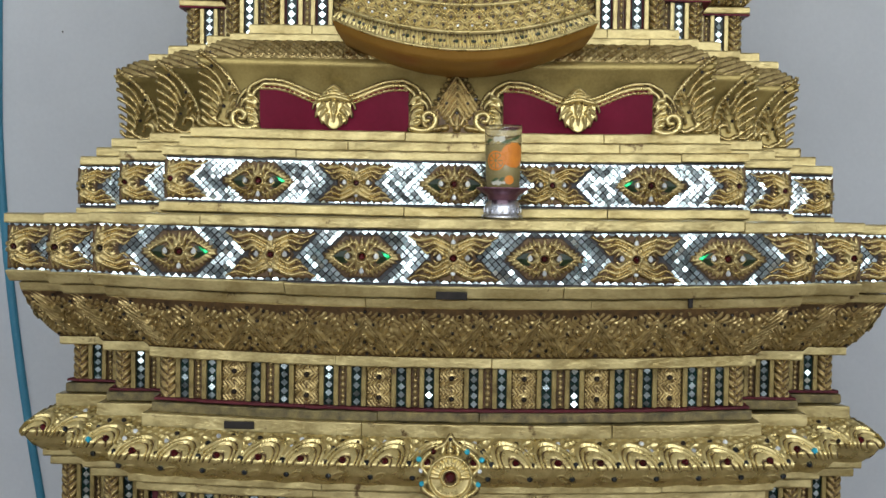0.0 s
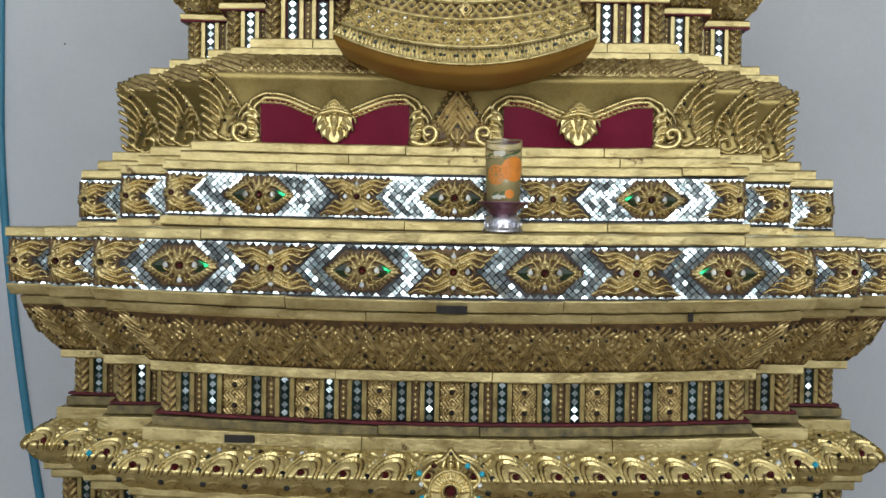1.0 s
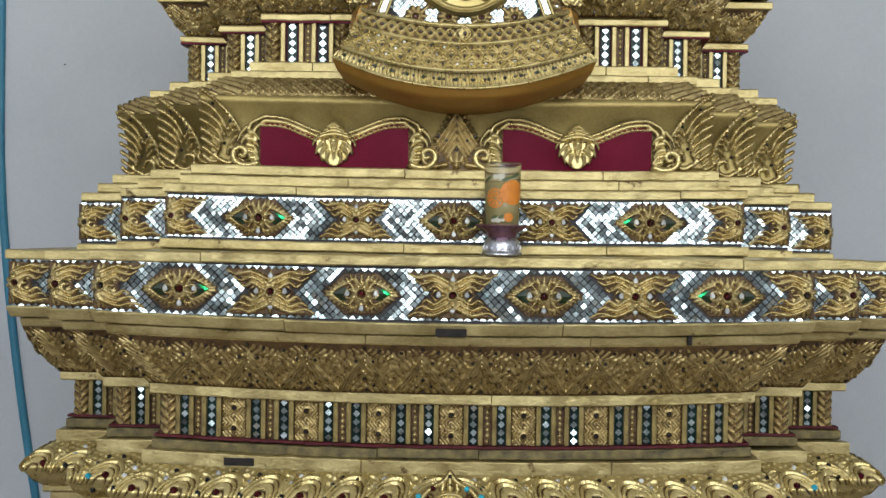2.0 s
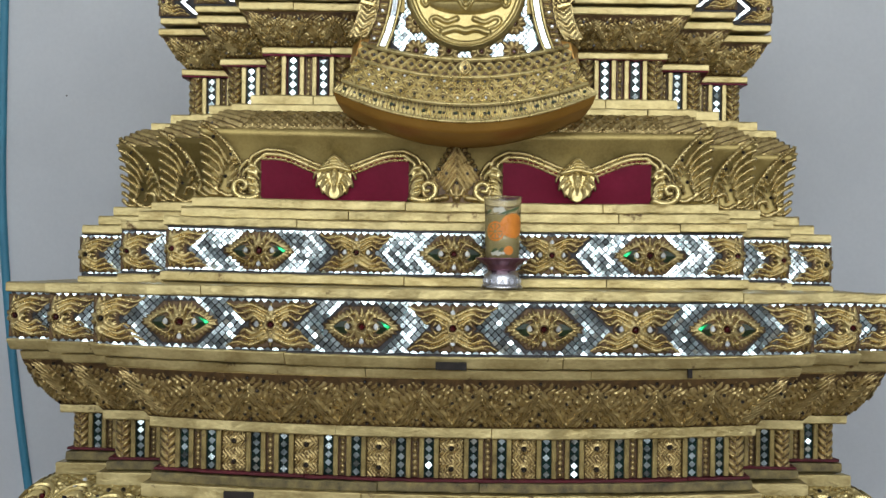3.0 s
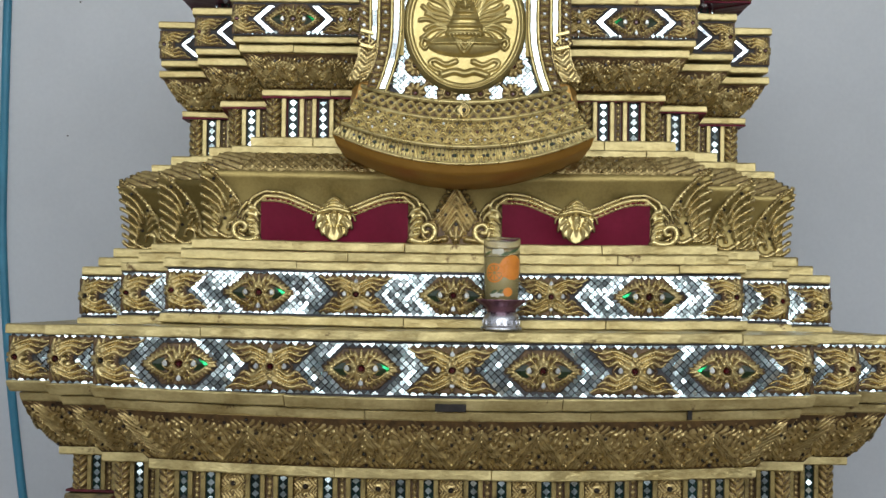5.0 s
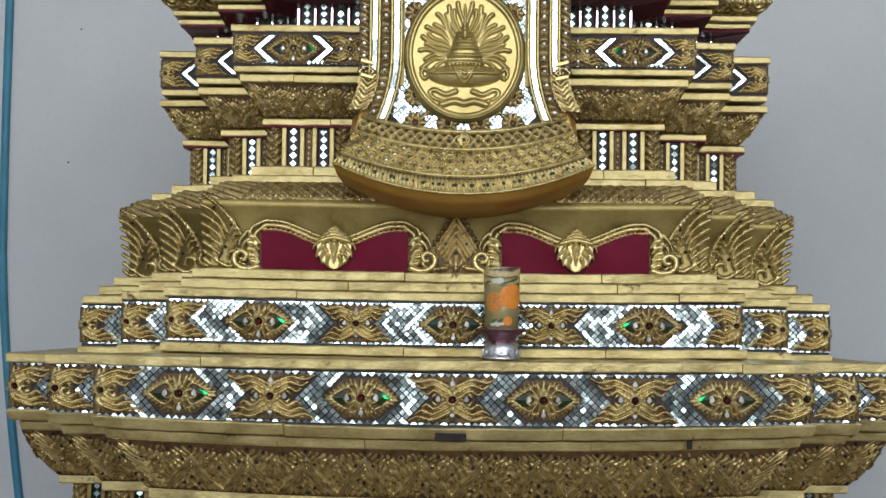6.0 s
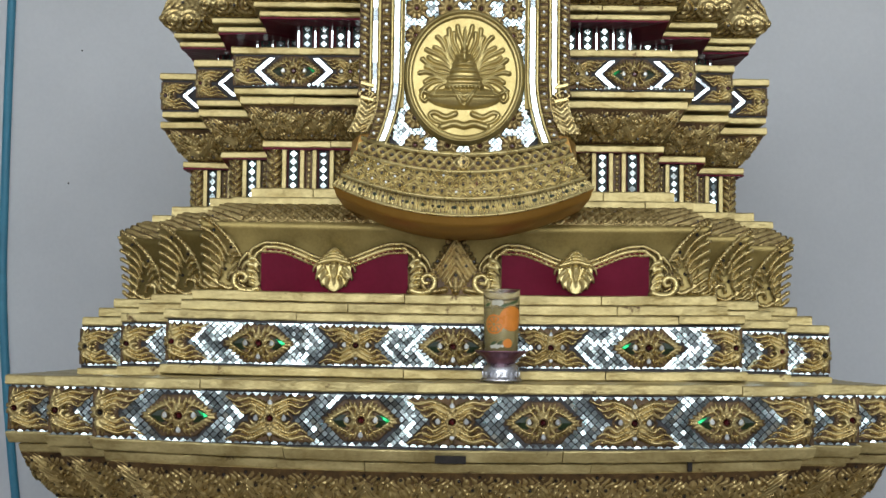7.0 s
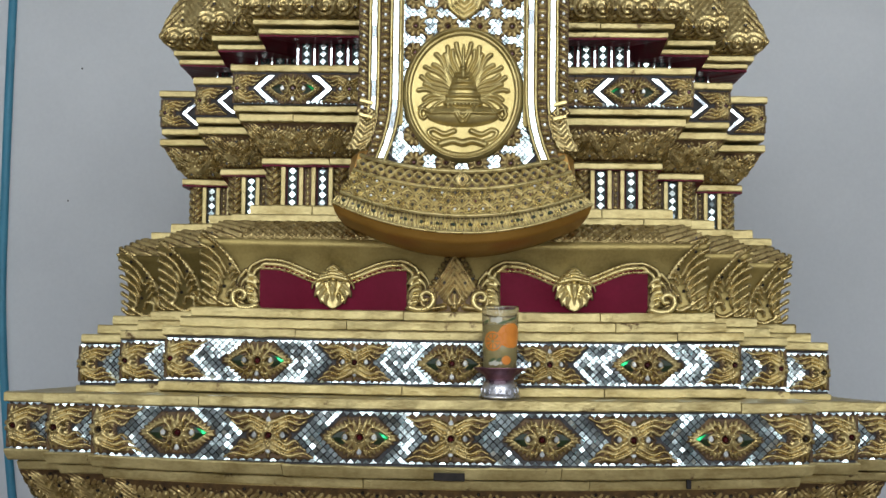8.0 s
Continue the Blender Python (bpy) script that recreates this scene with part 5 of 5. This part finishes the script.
def rail_pos(x0, x1, zb, zt, y, sx):
    def pos(u, v):
        z = zb + (zt - zb) * v
        fl = 0.026 * np.clip((1.985 - z) / 0.12, 0, 1.3) ** 2
        a = np.minimum(x0, x1) + (abs(x1 - x0)) * u
        a = a if sx > 0 else -(np.maximum(x0, x1) - abs(x1 - x0) * u)
        return PC + a + sx * fl, y + 0 * z, z
    return pos


def build_rails():
    top = 2.345
    for sx in (-1, 1):
        def rail(name, x0, x1, zb, y, h, mat, nu=8, nv=60, label=""):
            sub(name, surface(name, rail_pos(x0, x1, zb, top, y, sx), nu, nv, h, mat), plaque, label)
        flat = lambda x, q, u, v: 0.003 * np.sin(np.pi * u)
        beads = lambda x, q, u, v: 0.005 * wave01(q / 0.0125) * np.sin(np.pi * u) + 0.0008
        leafs = lambda x, q, u, v: 0.005 * wave01((q + 0.010 * u) / 0.011) * np.sin(np.pi * u)
        rail("leaf_rail", 0.172, 0.192, 1.950, 0.052, leafs, GOLD_CARVED, 12, 240)
        rail("fillet", 0.168, 0.174, 1.950, 0.046, flat, GOLD_BRIGHT)
        rail("fillet", 0.152, 0.158, 1.950, 0.046, flat, GOLD_BRIGHT)
        rail("bead_rail", 0.134, 0.152, 1.868, 0.048, beads, GOLD_CARVED, 12, 300, "gilded beaded rail")
        rail("fillet", 0.129, 0.135, 1.866, 0.044, flat, GOLD_BRIGHT)
        rail("fillet", 0.112, 0.118, 1.862, 0.044, flat, GOLD_BRIGHT)
        # mirror slips laid end to end
        rng = random.Random(7)
        for x0, x1, zb in ((0.1592, 0.1668, 1.955), (0.1192, 0.1278, 1.868)):
            z = zb
            while z < top - 0.03:
                h = rng.uniform(0.024, 0.032)
                pos = rail_pos(x0, x1, z, z + h * 0.97, 0.046, sx)
                xs, ys, zs = pos(np.array([0.0, 1.0, 1.0, 0.0]), np.array([0.0, 0.0, 1.0, 1.0]))
                d = rng.uniform(-0.00015, 0.00015)
                sub("mirror_slip", mesh("mirror_slip", [(xs[i], ys[i] + (d if i in (0, 3) else -d), zs[i]) for i in range(4)] + [(xs[i], ys[i] + 0.004, zs[i]) for i in range(4)],
                                        [[0, 1, 2, 3], [0, 4, 5, 1], [1, 5, 6, 2], [2, 6, 7, 3], [3, 7, 4, 0]], MIRROR_SLIP, False), plaque)
                z += h
        # stones down the rails
        for x, zb, y, st in ((0.143, 1.88, 0.040, 0.025), (0.182, 1.96, 0.044, 0.022)):
            pieces, z, g = [], zb, gem("g", 0.0030, GEM_CLEAR)
            while z < top - 0.01:
                fl = 0.026 * max(0, min(1.3, (1.985 - z) / 0.12)) ** 2
                pieces.append(([(PC + sx * (x + fl) + q.co.x, y - 0.002 + q.co.y, z + q.co.z) for q in g.vertices], [list(q.vertices) for q in g.polygons]))
                z += st
            sub("stone_inlay", joined("stone_inlay", pieces, GEM_CLEAR), plaque, kind="stuff")
        # collar and foot of the outer rail
        foot = surface("rail_foot", lambda u, v: (PC + sx * 0.158 + (u - (0 if sx > 0 else 1)) * 0.034 + sx * (0.022 * (1 - v) ** 2 - 0.002), 0.05 + 0 * u, 1.884 + 0.066 * v), 26, 50,
                       lambda x, q, u, v: 0.0030 * np.maximum(wave01((q - 0.030 * np.abs(u - 0.5)) / 0.017) ** 1.5 * (np.abs(u - 0.5) < 0.42), np.abs(u - 0.5) > 0.44) + 0.0006, GOLD_CARVED, 0.0)
        sub("rail_foot", foot, plaque)
        for z, tilt in ((1.944, -14), (1.970, -14)):
            sub("collar", box("collar", -0.0125, 0.0125, -0.006, 0.008, -0.0035, 0.0035, GOLD_BRIGHT, 0.0015), plaque, m=pose(PC + sx * 0.176, 0.046, z, 0, sx * tilt, 0))
        c = Relief()
        for q in (-1, 1):
            c.stroke([(-0.014, 0), (0, q * 0.009), (0.014, 0)], 0.0026)
        c.dot(0, 0, 0.004)
        sub("collar_lozenge", c.build("collar_lozenge", GOLD_CARVED), plaque, m=pose(PC + sx * 0.178, 0.046, 1.953))
        sub("rail_back", box("rail_back", 0.110, 0.190, 0.052, 0.10, 1.93, top, GOLD_DARK), plaque, m=pose(PC, 0, 0) @ Matrix.Diagonal((sx, 1, 1, 1)))


MZ = 1.987


def build_panel():
    yp = 0.062
    sub("mosaic_panel", box("mosaic_panel", -0.135, 0.135, yp, 0.09, 1.83, 2.345, GROUT), plaque, "mirror-mosaic panel ground", pose(PC, 0, 0))
    a = 0.0052
    tv, tf = tile_piece(a * 0.95, 0.0015)
    rng, rest = random.Random(5), []
    z = 1.838
    j = 0
    while z < 2.34:
        x = -0.130 + (a if j % 2 else 0)
        while x < 0.130:
            low = 1.845 - 0.0 + 0.035 * (x / 0.156) ** 2
            if z > low and (x / 0.098) ** 2 + ((z - MZ) / 0.112) ** 2 > 1 and abs(x) < 0.114 + 0.028 * max(0, (1.95 - z) / 0.09):
                m = pose(PC + x, yp - 0.0005, z, rng.gauss(0, 2.2), 0, rng.gauss(0, 2.6))
                rest.append(([tuple(m @ Vector(p)) for p in tv], tf))
            x += 2 * a
        z += a
        j += 1
    sub("mirror_tiles", joined("mirror_tiles", rest, MIRROR), plaque, "tiny square mirror tiles", kind="stuff")
    big, small = Relief(), Relief()
    for i in range(10):
        t = 2 * math.pi * i / 10
        big.stroke([(0.010 * math.cos(t), 0.010 * math.sin(t)), (0.0165 * math.cos(t), 0.0165 * math.sin(t))], 0.0042, 0.0036)
    big.stroke([(0.0075 * math.cos(t), 0.0075 * math.sin(t)) for t in np.linspace(0, 2 * math.pi, 30)], 0.0024, top=0.007)
    for i in range(8):
        t = 2 * math.pi * i / 8
        small.stroke([(0.004 * math.cos(t), 0.004 * math.sin(t)), (0.009 * math.cos(t), 0.009 * math.sin(t))], 0.0028, 0.0022)
    petal = lambda X, Z, q: q * (0.90 + 0.10 * np.cos(9 * np.arctan2(Z, X)))
    big = big.build("mosaic_flower", GOLD_AGED, 0.0012, cut=0.0016, plate=lambda X, Z: np.where(np.hypot(X, Z) < petal(X, Z, 0.0205), 0.0009, -1))
    small = small.build("mosaic_flower", GOLD_AGED, 0.0012, cut=0.0012, plate=lambda X, Z: np.where(np.hypot(X, Z) < petal(X, Z, 0.0120), 0.0008, -1))
    bar = Relief()
    bar.stroke([(-0.016, -0.014), (-0.006, -0.006)], 0.0026, 0.0020)
    bar.mirror()
    bar.p += [(x, -z, r, t) for x, z, r, t in bar.p]
    bar = bar.build("flower_stem", GOLD_CARVED, 0.0014)
    for r in range(-7, 7):
        z = MZ + 0.1275 + 0.0505 * r
        for c in range(-3, 4):
            x, zz = c * 0.0295, z + (0 if c % 2 else 0.0252)
            rim = math.hypot(x / 0.105, (zz - MZ) / 0.120)
            inside = abs(x) < 0.112 + 0.02 * max(0, (1.93 - zz) / 0.07)
            if rim < 0.95 or not inside or zz > 2.33 or zz < 1.850 + 0.03 * (x / 0.15) ** 2:
                continue
            o = sub("mosaic_flower", big if c % 2 else small, plaque, "", pose(PC + x, yp - 0.002, zz))
            if c % 2:
                sub("gem", G_RED, o, m=at(0, -0.003, 0, 1, 0, 0.8))
            else:
                sub("flower_stem", bar, o)


def build_medallion():
    r = Relief()
    W, H = 0.105, 0.120
    for q, rr, tp in ((1.0, 0.0060, 0.008), (0.93, 0.0030, 0.004)):
        r.stroke([(W * q * math.cos(a), H * q * math.sin(a)) for a in np.linspace(0, 2 * math.pi, 90)], rr, top=tp)
    # fan of rays behind the tall finial
    for sx in (-1, 1):
        for i in range(14):
            a = math.radians(84 - 7.6 * i)
            n = 0.092 - 0.010 * (i % 2) - 0.0007 * i
            pts = []
            for j in range(7):
                t = j / 6
                q = 0.030 + (n - 0.030) * t
                b = a - 0.0022 * i * t * t + 0.05 * math.sin(5.0 * t + i) - 0.012 * max(0, i - 7) * t * t
                pts.append((sx * q * 0.96 * math.cos(b), -0.004 + q * 1.06 * math.sin(b)))
            r.stroke(pts, 0.0018, 0.0040, top=0.0022)
            r.stroke(pts[3:6], 0.0010, 0.0012, top=0.0034)
    # bowl, stepped cover and finial
    for z, w, rr, tp in ((-0.036, 0.058, 0.0025, 0.004), (-0.017, 0.031, 0.0040, 0.005), (-0.004, 0.029, 0.0035, 0.005), (0.010, 0.021, 0.0035, 0.005), (0.021, 0.015, 0.0035, 0.005), (0.031, 0.009, 0.0035, 0.005)):
        r.stroke([(-w, z), (w, z)], rr, top=tp)
    r.stroke([(0, 0.030), (0, 0.090)], 0.0055, 0.0016, top=0.008)
    for z in (0.038, 0.046):
        r.dot(0, z, 0.0065, 0.008)
    for i in range(9):
        r.dot(-0.028 + 0.007 * i, -0.021, 0.0032, 0.005)
    for j in range(3):
        q = 1 - 0.3 * j
        r.stroke([(-0.020 * q, -0.026 - 0.002 * j), (0, -0.054 + 0.008 * j), (0.020 * q, -0.026 - 0.002 * j)], 0.0024, top=0.004)
    for sx in (-1, 1):
        r.stroke([(sx * 0.062, -0.034), (sx * 0.074, -0.028), (sx * 0.078, -0.038), (sx * 0.072, -0.046), (sx * 0.066, -0.040)], 0.0036, 0.0028, top=0.007)
        r.stroke([(sx * 0.016, -0.068), (sx * 0.034, -0.074), (sx * 0.052, -0.066), (sx * 0.062, -0.070), (sx * 0.056, -0.080), (sx * 0.040, -0.086)], 0.0050, 0.0030, top=0.0055)
    r.stroke([(-0.040, -0.092), (-0.018, -0.086), (0, -0.090), (0.018, -0.086), (0.040, -0.092)], 0.0065, top=0.006)
    def bowl(X, Z):
        dish = 0.004 + 0.004 * ((X / W) ** 2 + (Z / H) ** 2)
        hull = np.clip(1 - (X / 0.070) ** 2 - (np.where(Z < -0.036, (Z + 0.036) / 0.024, (Z + 0.036) / 0.016)) ** 2, 0, 1)
        lid = np.clip(1 - (X / np.clip(0.036 - 0.35 * (Z + 0.022), 0.004, 1)) ** 2, 0, 1) * (Z > -0.024) * (Z < 0.04)
        dish = np.maximum(dish, np.maximum(0.004 + 0.014 * np.sqrt(hull), 0.004 + 0.012 * np.sqrt(lid)) * ((hull > 0) | (lid > 0)))
        return np.where((X / W) ** 2 + (Z / H) ** 2 < 1, dish, -1)
    med = r.build("medallion", GOLD_MEDAL, 0.0012, base=1.0, deep=1.15, plate=bowl)
    sub("medallion", med, plaque, "embossed oval gold medallion with rayed covered bowl", pose(PC, 0.058, MZ))
    c = Relief()
    for q in (0.010, 0.005):
        c.stroke([(-q, 0), (0, q * 1.2), (q, 0), (0, -q * 1.2), (-q, 0)], 0.0022, n=60)
    lz = sub("border_lozenge", c.build("border_lozenge", GOLD_CARVED, 0.0012), plaque, m=pose(PC, 0.012, 1.826))
    sub("gem", G_BLACK, lz, m=at(0, -0.002, 0))


def build_crest():
    c = Relief()
    for j in range(4):
        hw = 0.030 - 0.007 * j
        for sx in (-1, 1):
            c.stroke([(sx * hw, 0.034), (sx * hw * 0.75, 0.016 + 0.006 * j), (0, 0.0 + 0.009 * j)], 0.0042, 0.0032, top=0.006 + 0.0015 * j)
    sub("leaf_crest", c.build("leaf_crest", GOLD_BRIGHT, cut=0.0008), plaque, "gilded pointed leaf above the medallion", pose(PC, 0.056, MZ + 0.142))


GOLD_MEDAL = material("embossed_brass_gold", (0.29, 0.22, 0.075), (0.54, 0.435, 0.185), 0.34, 0.78, 20, 0.15, 250)
build_plaque()
build_rails()
build_panel()
build_medallion()
build_crest()


# ---- offering glass on its silver stand ----
def offering_glass():
    stand = thing("glass_stand", "stamped silver metal stand with purple scalloped rim on the ledge", "stand", at=(0.087, 0.062, 1.4345))
    foot = lathe("foot", [(0.0, 0.0), (0.036, 0.0), (0.0375, 0.002), (0.0375, 0.005), (0.034, 0.008), (0.033, 0.010), (0.0325, 0.020), (0.030, 0.028), (0.026, 0.031), (0.0245, 0.034), (0.0, 0.034)], SILVER, 56)
    sub("foot", foot, stand)
    dish = lathe("dish", [(0.0, 0.033), (0.025, 0.033), (0.027, 0.038), (0.029, 0.042), (0.036, 0.047), (0.0455, 0.0535), (0.0475, 0.056), (0.0445, 0.056), (0.034, 0.051), (0.030, 0.048), (0.0, 0.047)], PURPLE, 60,
                 wave=lambda i, a: 0.0018 * math.cos(15 * a) if 4 <= i <= 7 else 0)
    sub("dish", dish, stand, "purple-tinted scalloped dish")
    pieces = [box_verts(-0.003, 0.003, -0.0022, 0.0, 0.010, 0.018, 0.001)]
    stamp = joined("stamped_leaf", pieces, SILVER)
    for i in range(18):
        a = 20 * i
        sub("stamped_leaf", stamp, stand, m=pose(0.0325 * math.sin(radians(a)), -0.0325 * math.cos(radians(a)), 0.001, 0, 0, a))
    g = thing("drinking_glass", "clear tumbler printed with orange slices, part filled with pale drink", "glass", at=(0.087, 0.062, 1.4820))
    wall = lathe("tumbler", [(0.0, 0.0), (0.0285, 0.0), (0.030, 0.002), (0.0335, 0.118), (0.0340, 0.1195), (0.0332, 0.1195), (0.0326, 0.118), (0.0290, 0.006), (0.0, 0.006)], GLASS, 56)
    t = sub("tumbler", wall, g)
    t.visible_shadow = False
    sub("drink", lathe("drink", [(0.0, 0.0065), (0.0293, 0.0055), (0.0322, 0.084), (0.0, 0.084)], LIQUID, 40), g, "pale yellow drink")

    def patch(name, mat, cu, cz, f, nu=26, nv=26, ru=0.5, rz=0.018, out=0.0006):
        """A printed patch wrapped on the tumbler: f(s, t) > 0 inside, s and t from -1 to 1."""
        v, fc, ids = [], [], {}

        def vid(i, j):
            if (i, j) not in ids:
                s, t2 = 2 * i / nu - 1, 2 * j / nv - 1
                z = cz + rz * t2
                r = 0.030 + 0.0035 * z / 0.118 + out
                a = cu + ru * s
                ids[(i, j)] = len(v)
                v.append((r * math.sin(a), -r * math.cos(a), z))
            return ids[(i, j)]
        for i in range(nu):
            for j in range(nv):
                if f(2 * (i + 0.5) / nu - 1, 2 * (j + 0.5) / nv - 1):
                    fc.append([vid(i, j), vid(i + 1, j), vid(i + 1, j + 1), vid(i, j + 1)])
        sub(name, mesh(name, v, fc, mat), g)

    disc = lambda s, t2: s * s + t2 * t2 < 1
    patch("orange_print", ORANGE, 0.62, 0.066, disc, ru=0.78, rz=0.022)

    def slice_(s, t2):
        r, a = math.hypot(s, t2), math.atan2(t2, s)
        return r < 1 and (r > 0.82 or (0.15 < r < 0.74 and abs((a / (math.pi / 4)) % 1 - 0.5) < 0.36))
    patch("orange_slice_print", ORANGE, -0.45, 0.056, slice_, 40, 40, 0.55, 0.0175, 0.0009)
    patch("orange_print", ORANGE, 0.35, 0.022, disc, ru=0.28, rz=0.008)
    patch("white_print", WHITE, -0.35, 0.017, lambda s, t2: s * s + t2 * t2 < 0.7 + 0.3 * math.sin(9 * s), ru=0.5, rz=0.005, out=0.0003)
    patch("white_print", WHITE, -0.2, 0.094, lambda s, t2: s * s + t2 * t2 < 0.7 + 0.3 * math.sin(7 * s), ru=0.45, rz=0.006, out=0.0003)
    for cu, cz, ru in ((0.62, 0.095, 0.30), (0.15, 0.090, 0.30), (-0.85, 0.091, 0.22), (-0.5, 0.022, 0.22), (-0.1, 0.023, 0.18), (0.85, 0.098, 0.18)):
        patch("leaf_print", LEAF, cu, cz, lambda s, t2: abs(t2 - 0.5 * s) < 0.45 * (1 - s * s), ru=ru, rz=0.006, out=0.0012)


offering_glass()


# ---- small things ----
def tags():
    for x, z, w, y in ((-0.002, 1.2985, 0.055, face_y(0.640, S1)), (-0.386, 1.0515, 0.055, face_y(0.564, 0.112))):
        t = tagged(new("black_tag", box("black_tag", -w / 2, w / 2, -0.003, 0.004, -0.007, 0.007, BLACK, 0.0015)), "small black plastic tag on the gold moulding", "tag", "tags on the mouldings")
        t.matrix_world = pose(x, y - 0.001, z, 0, 0.5, 0)
    c = tagged(new("black_clip", box("black_clip", -0.004, 0.004, -0.004, 0.006, -0.009, 0.009, BLACK, 0.001)), "small black clip under the gold ledge", "clip")
    c.matrix_world = pose(0.421, face_y(0.620, S1) - 0.004, 1.291)


tags()


def blue_trim():
    """Blue painted batten at the edge of the niche, bowed along its length."""
    v, f = [], []
    n = 40
    for i in range(n + 1):
        z = 4.2 * i / n
        x = -1.462 + 0.114 * max(0, (1.75 - z) / 1.1) ** 1.6 + 0.010 * max(0, (z - 2.0)) ** 1.5
        for dx, dy in ((0, 0.0), (0.0, -0.010), (0.005, -0.016), (0.020, -0.016), (0.025, -0.010), (0.025, 0.0)):
            v.append((x + dx, RY1 + dy - 0.001, z))
    for i in range(n):
        for k in range(5):
            f.append([6 * i + k, 6 * i + k + 1, 6 * (i + 1) + k + 1, 6 * (i + 1) + k])
    structure("trim", mesh("trim", v, f, BLUE), "bowed blue painted batten on the wall", "trim")


blue_trim()


def wall_nails():
    for x, z in ((-1.215, 2.41), (-1.247, 1.98)):
        n = tagged(new("nail_head", lathe("nail_head", [(0.0, 0.0035), (0.0018, 0.003), (0.0028, 0.0012), (0.0028, 0.0)], BLACK, 12)), "small dark nail head in the plaster wall", "nail", "nails in the wall")
        n.matrix_world = pose(x, RY1, z, 90, 0, 0)


wall_nails()
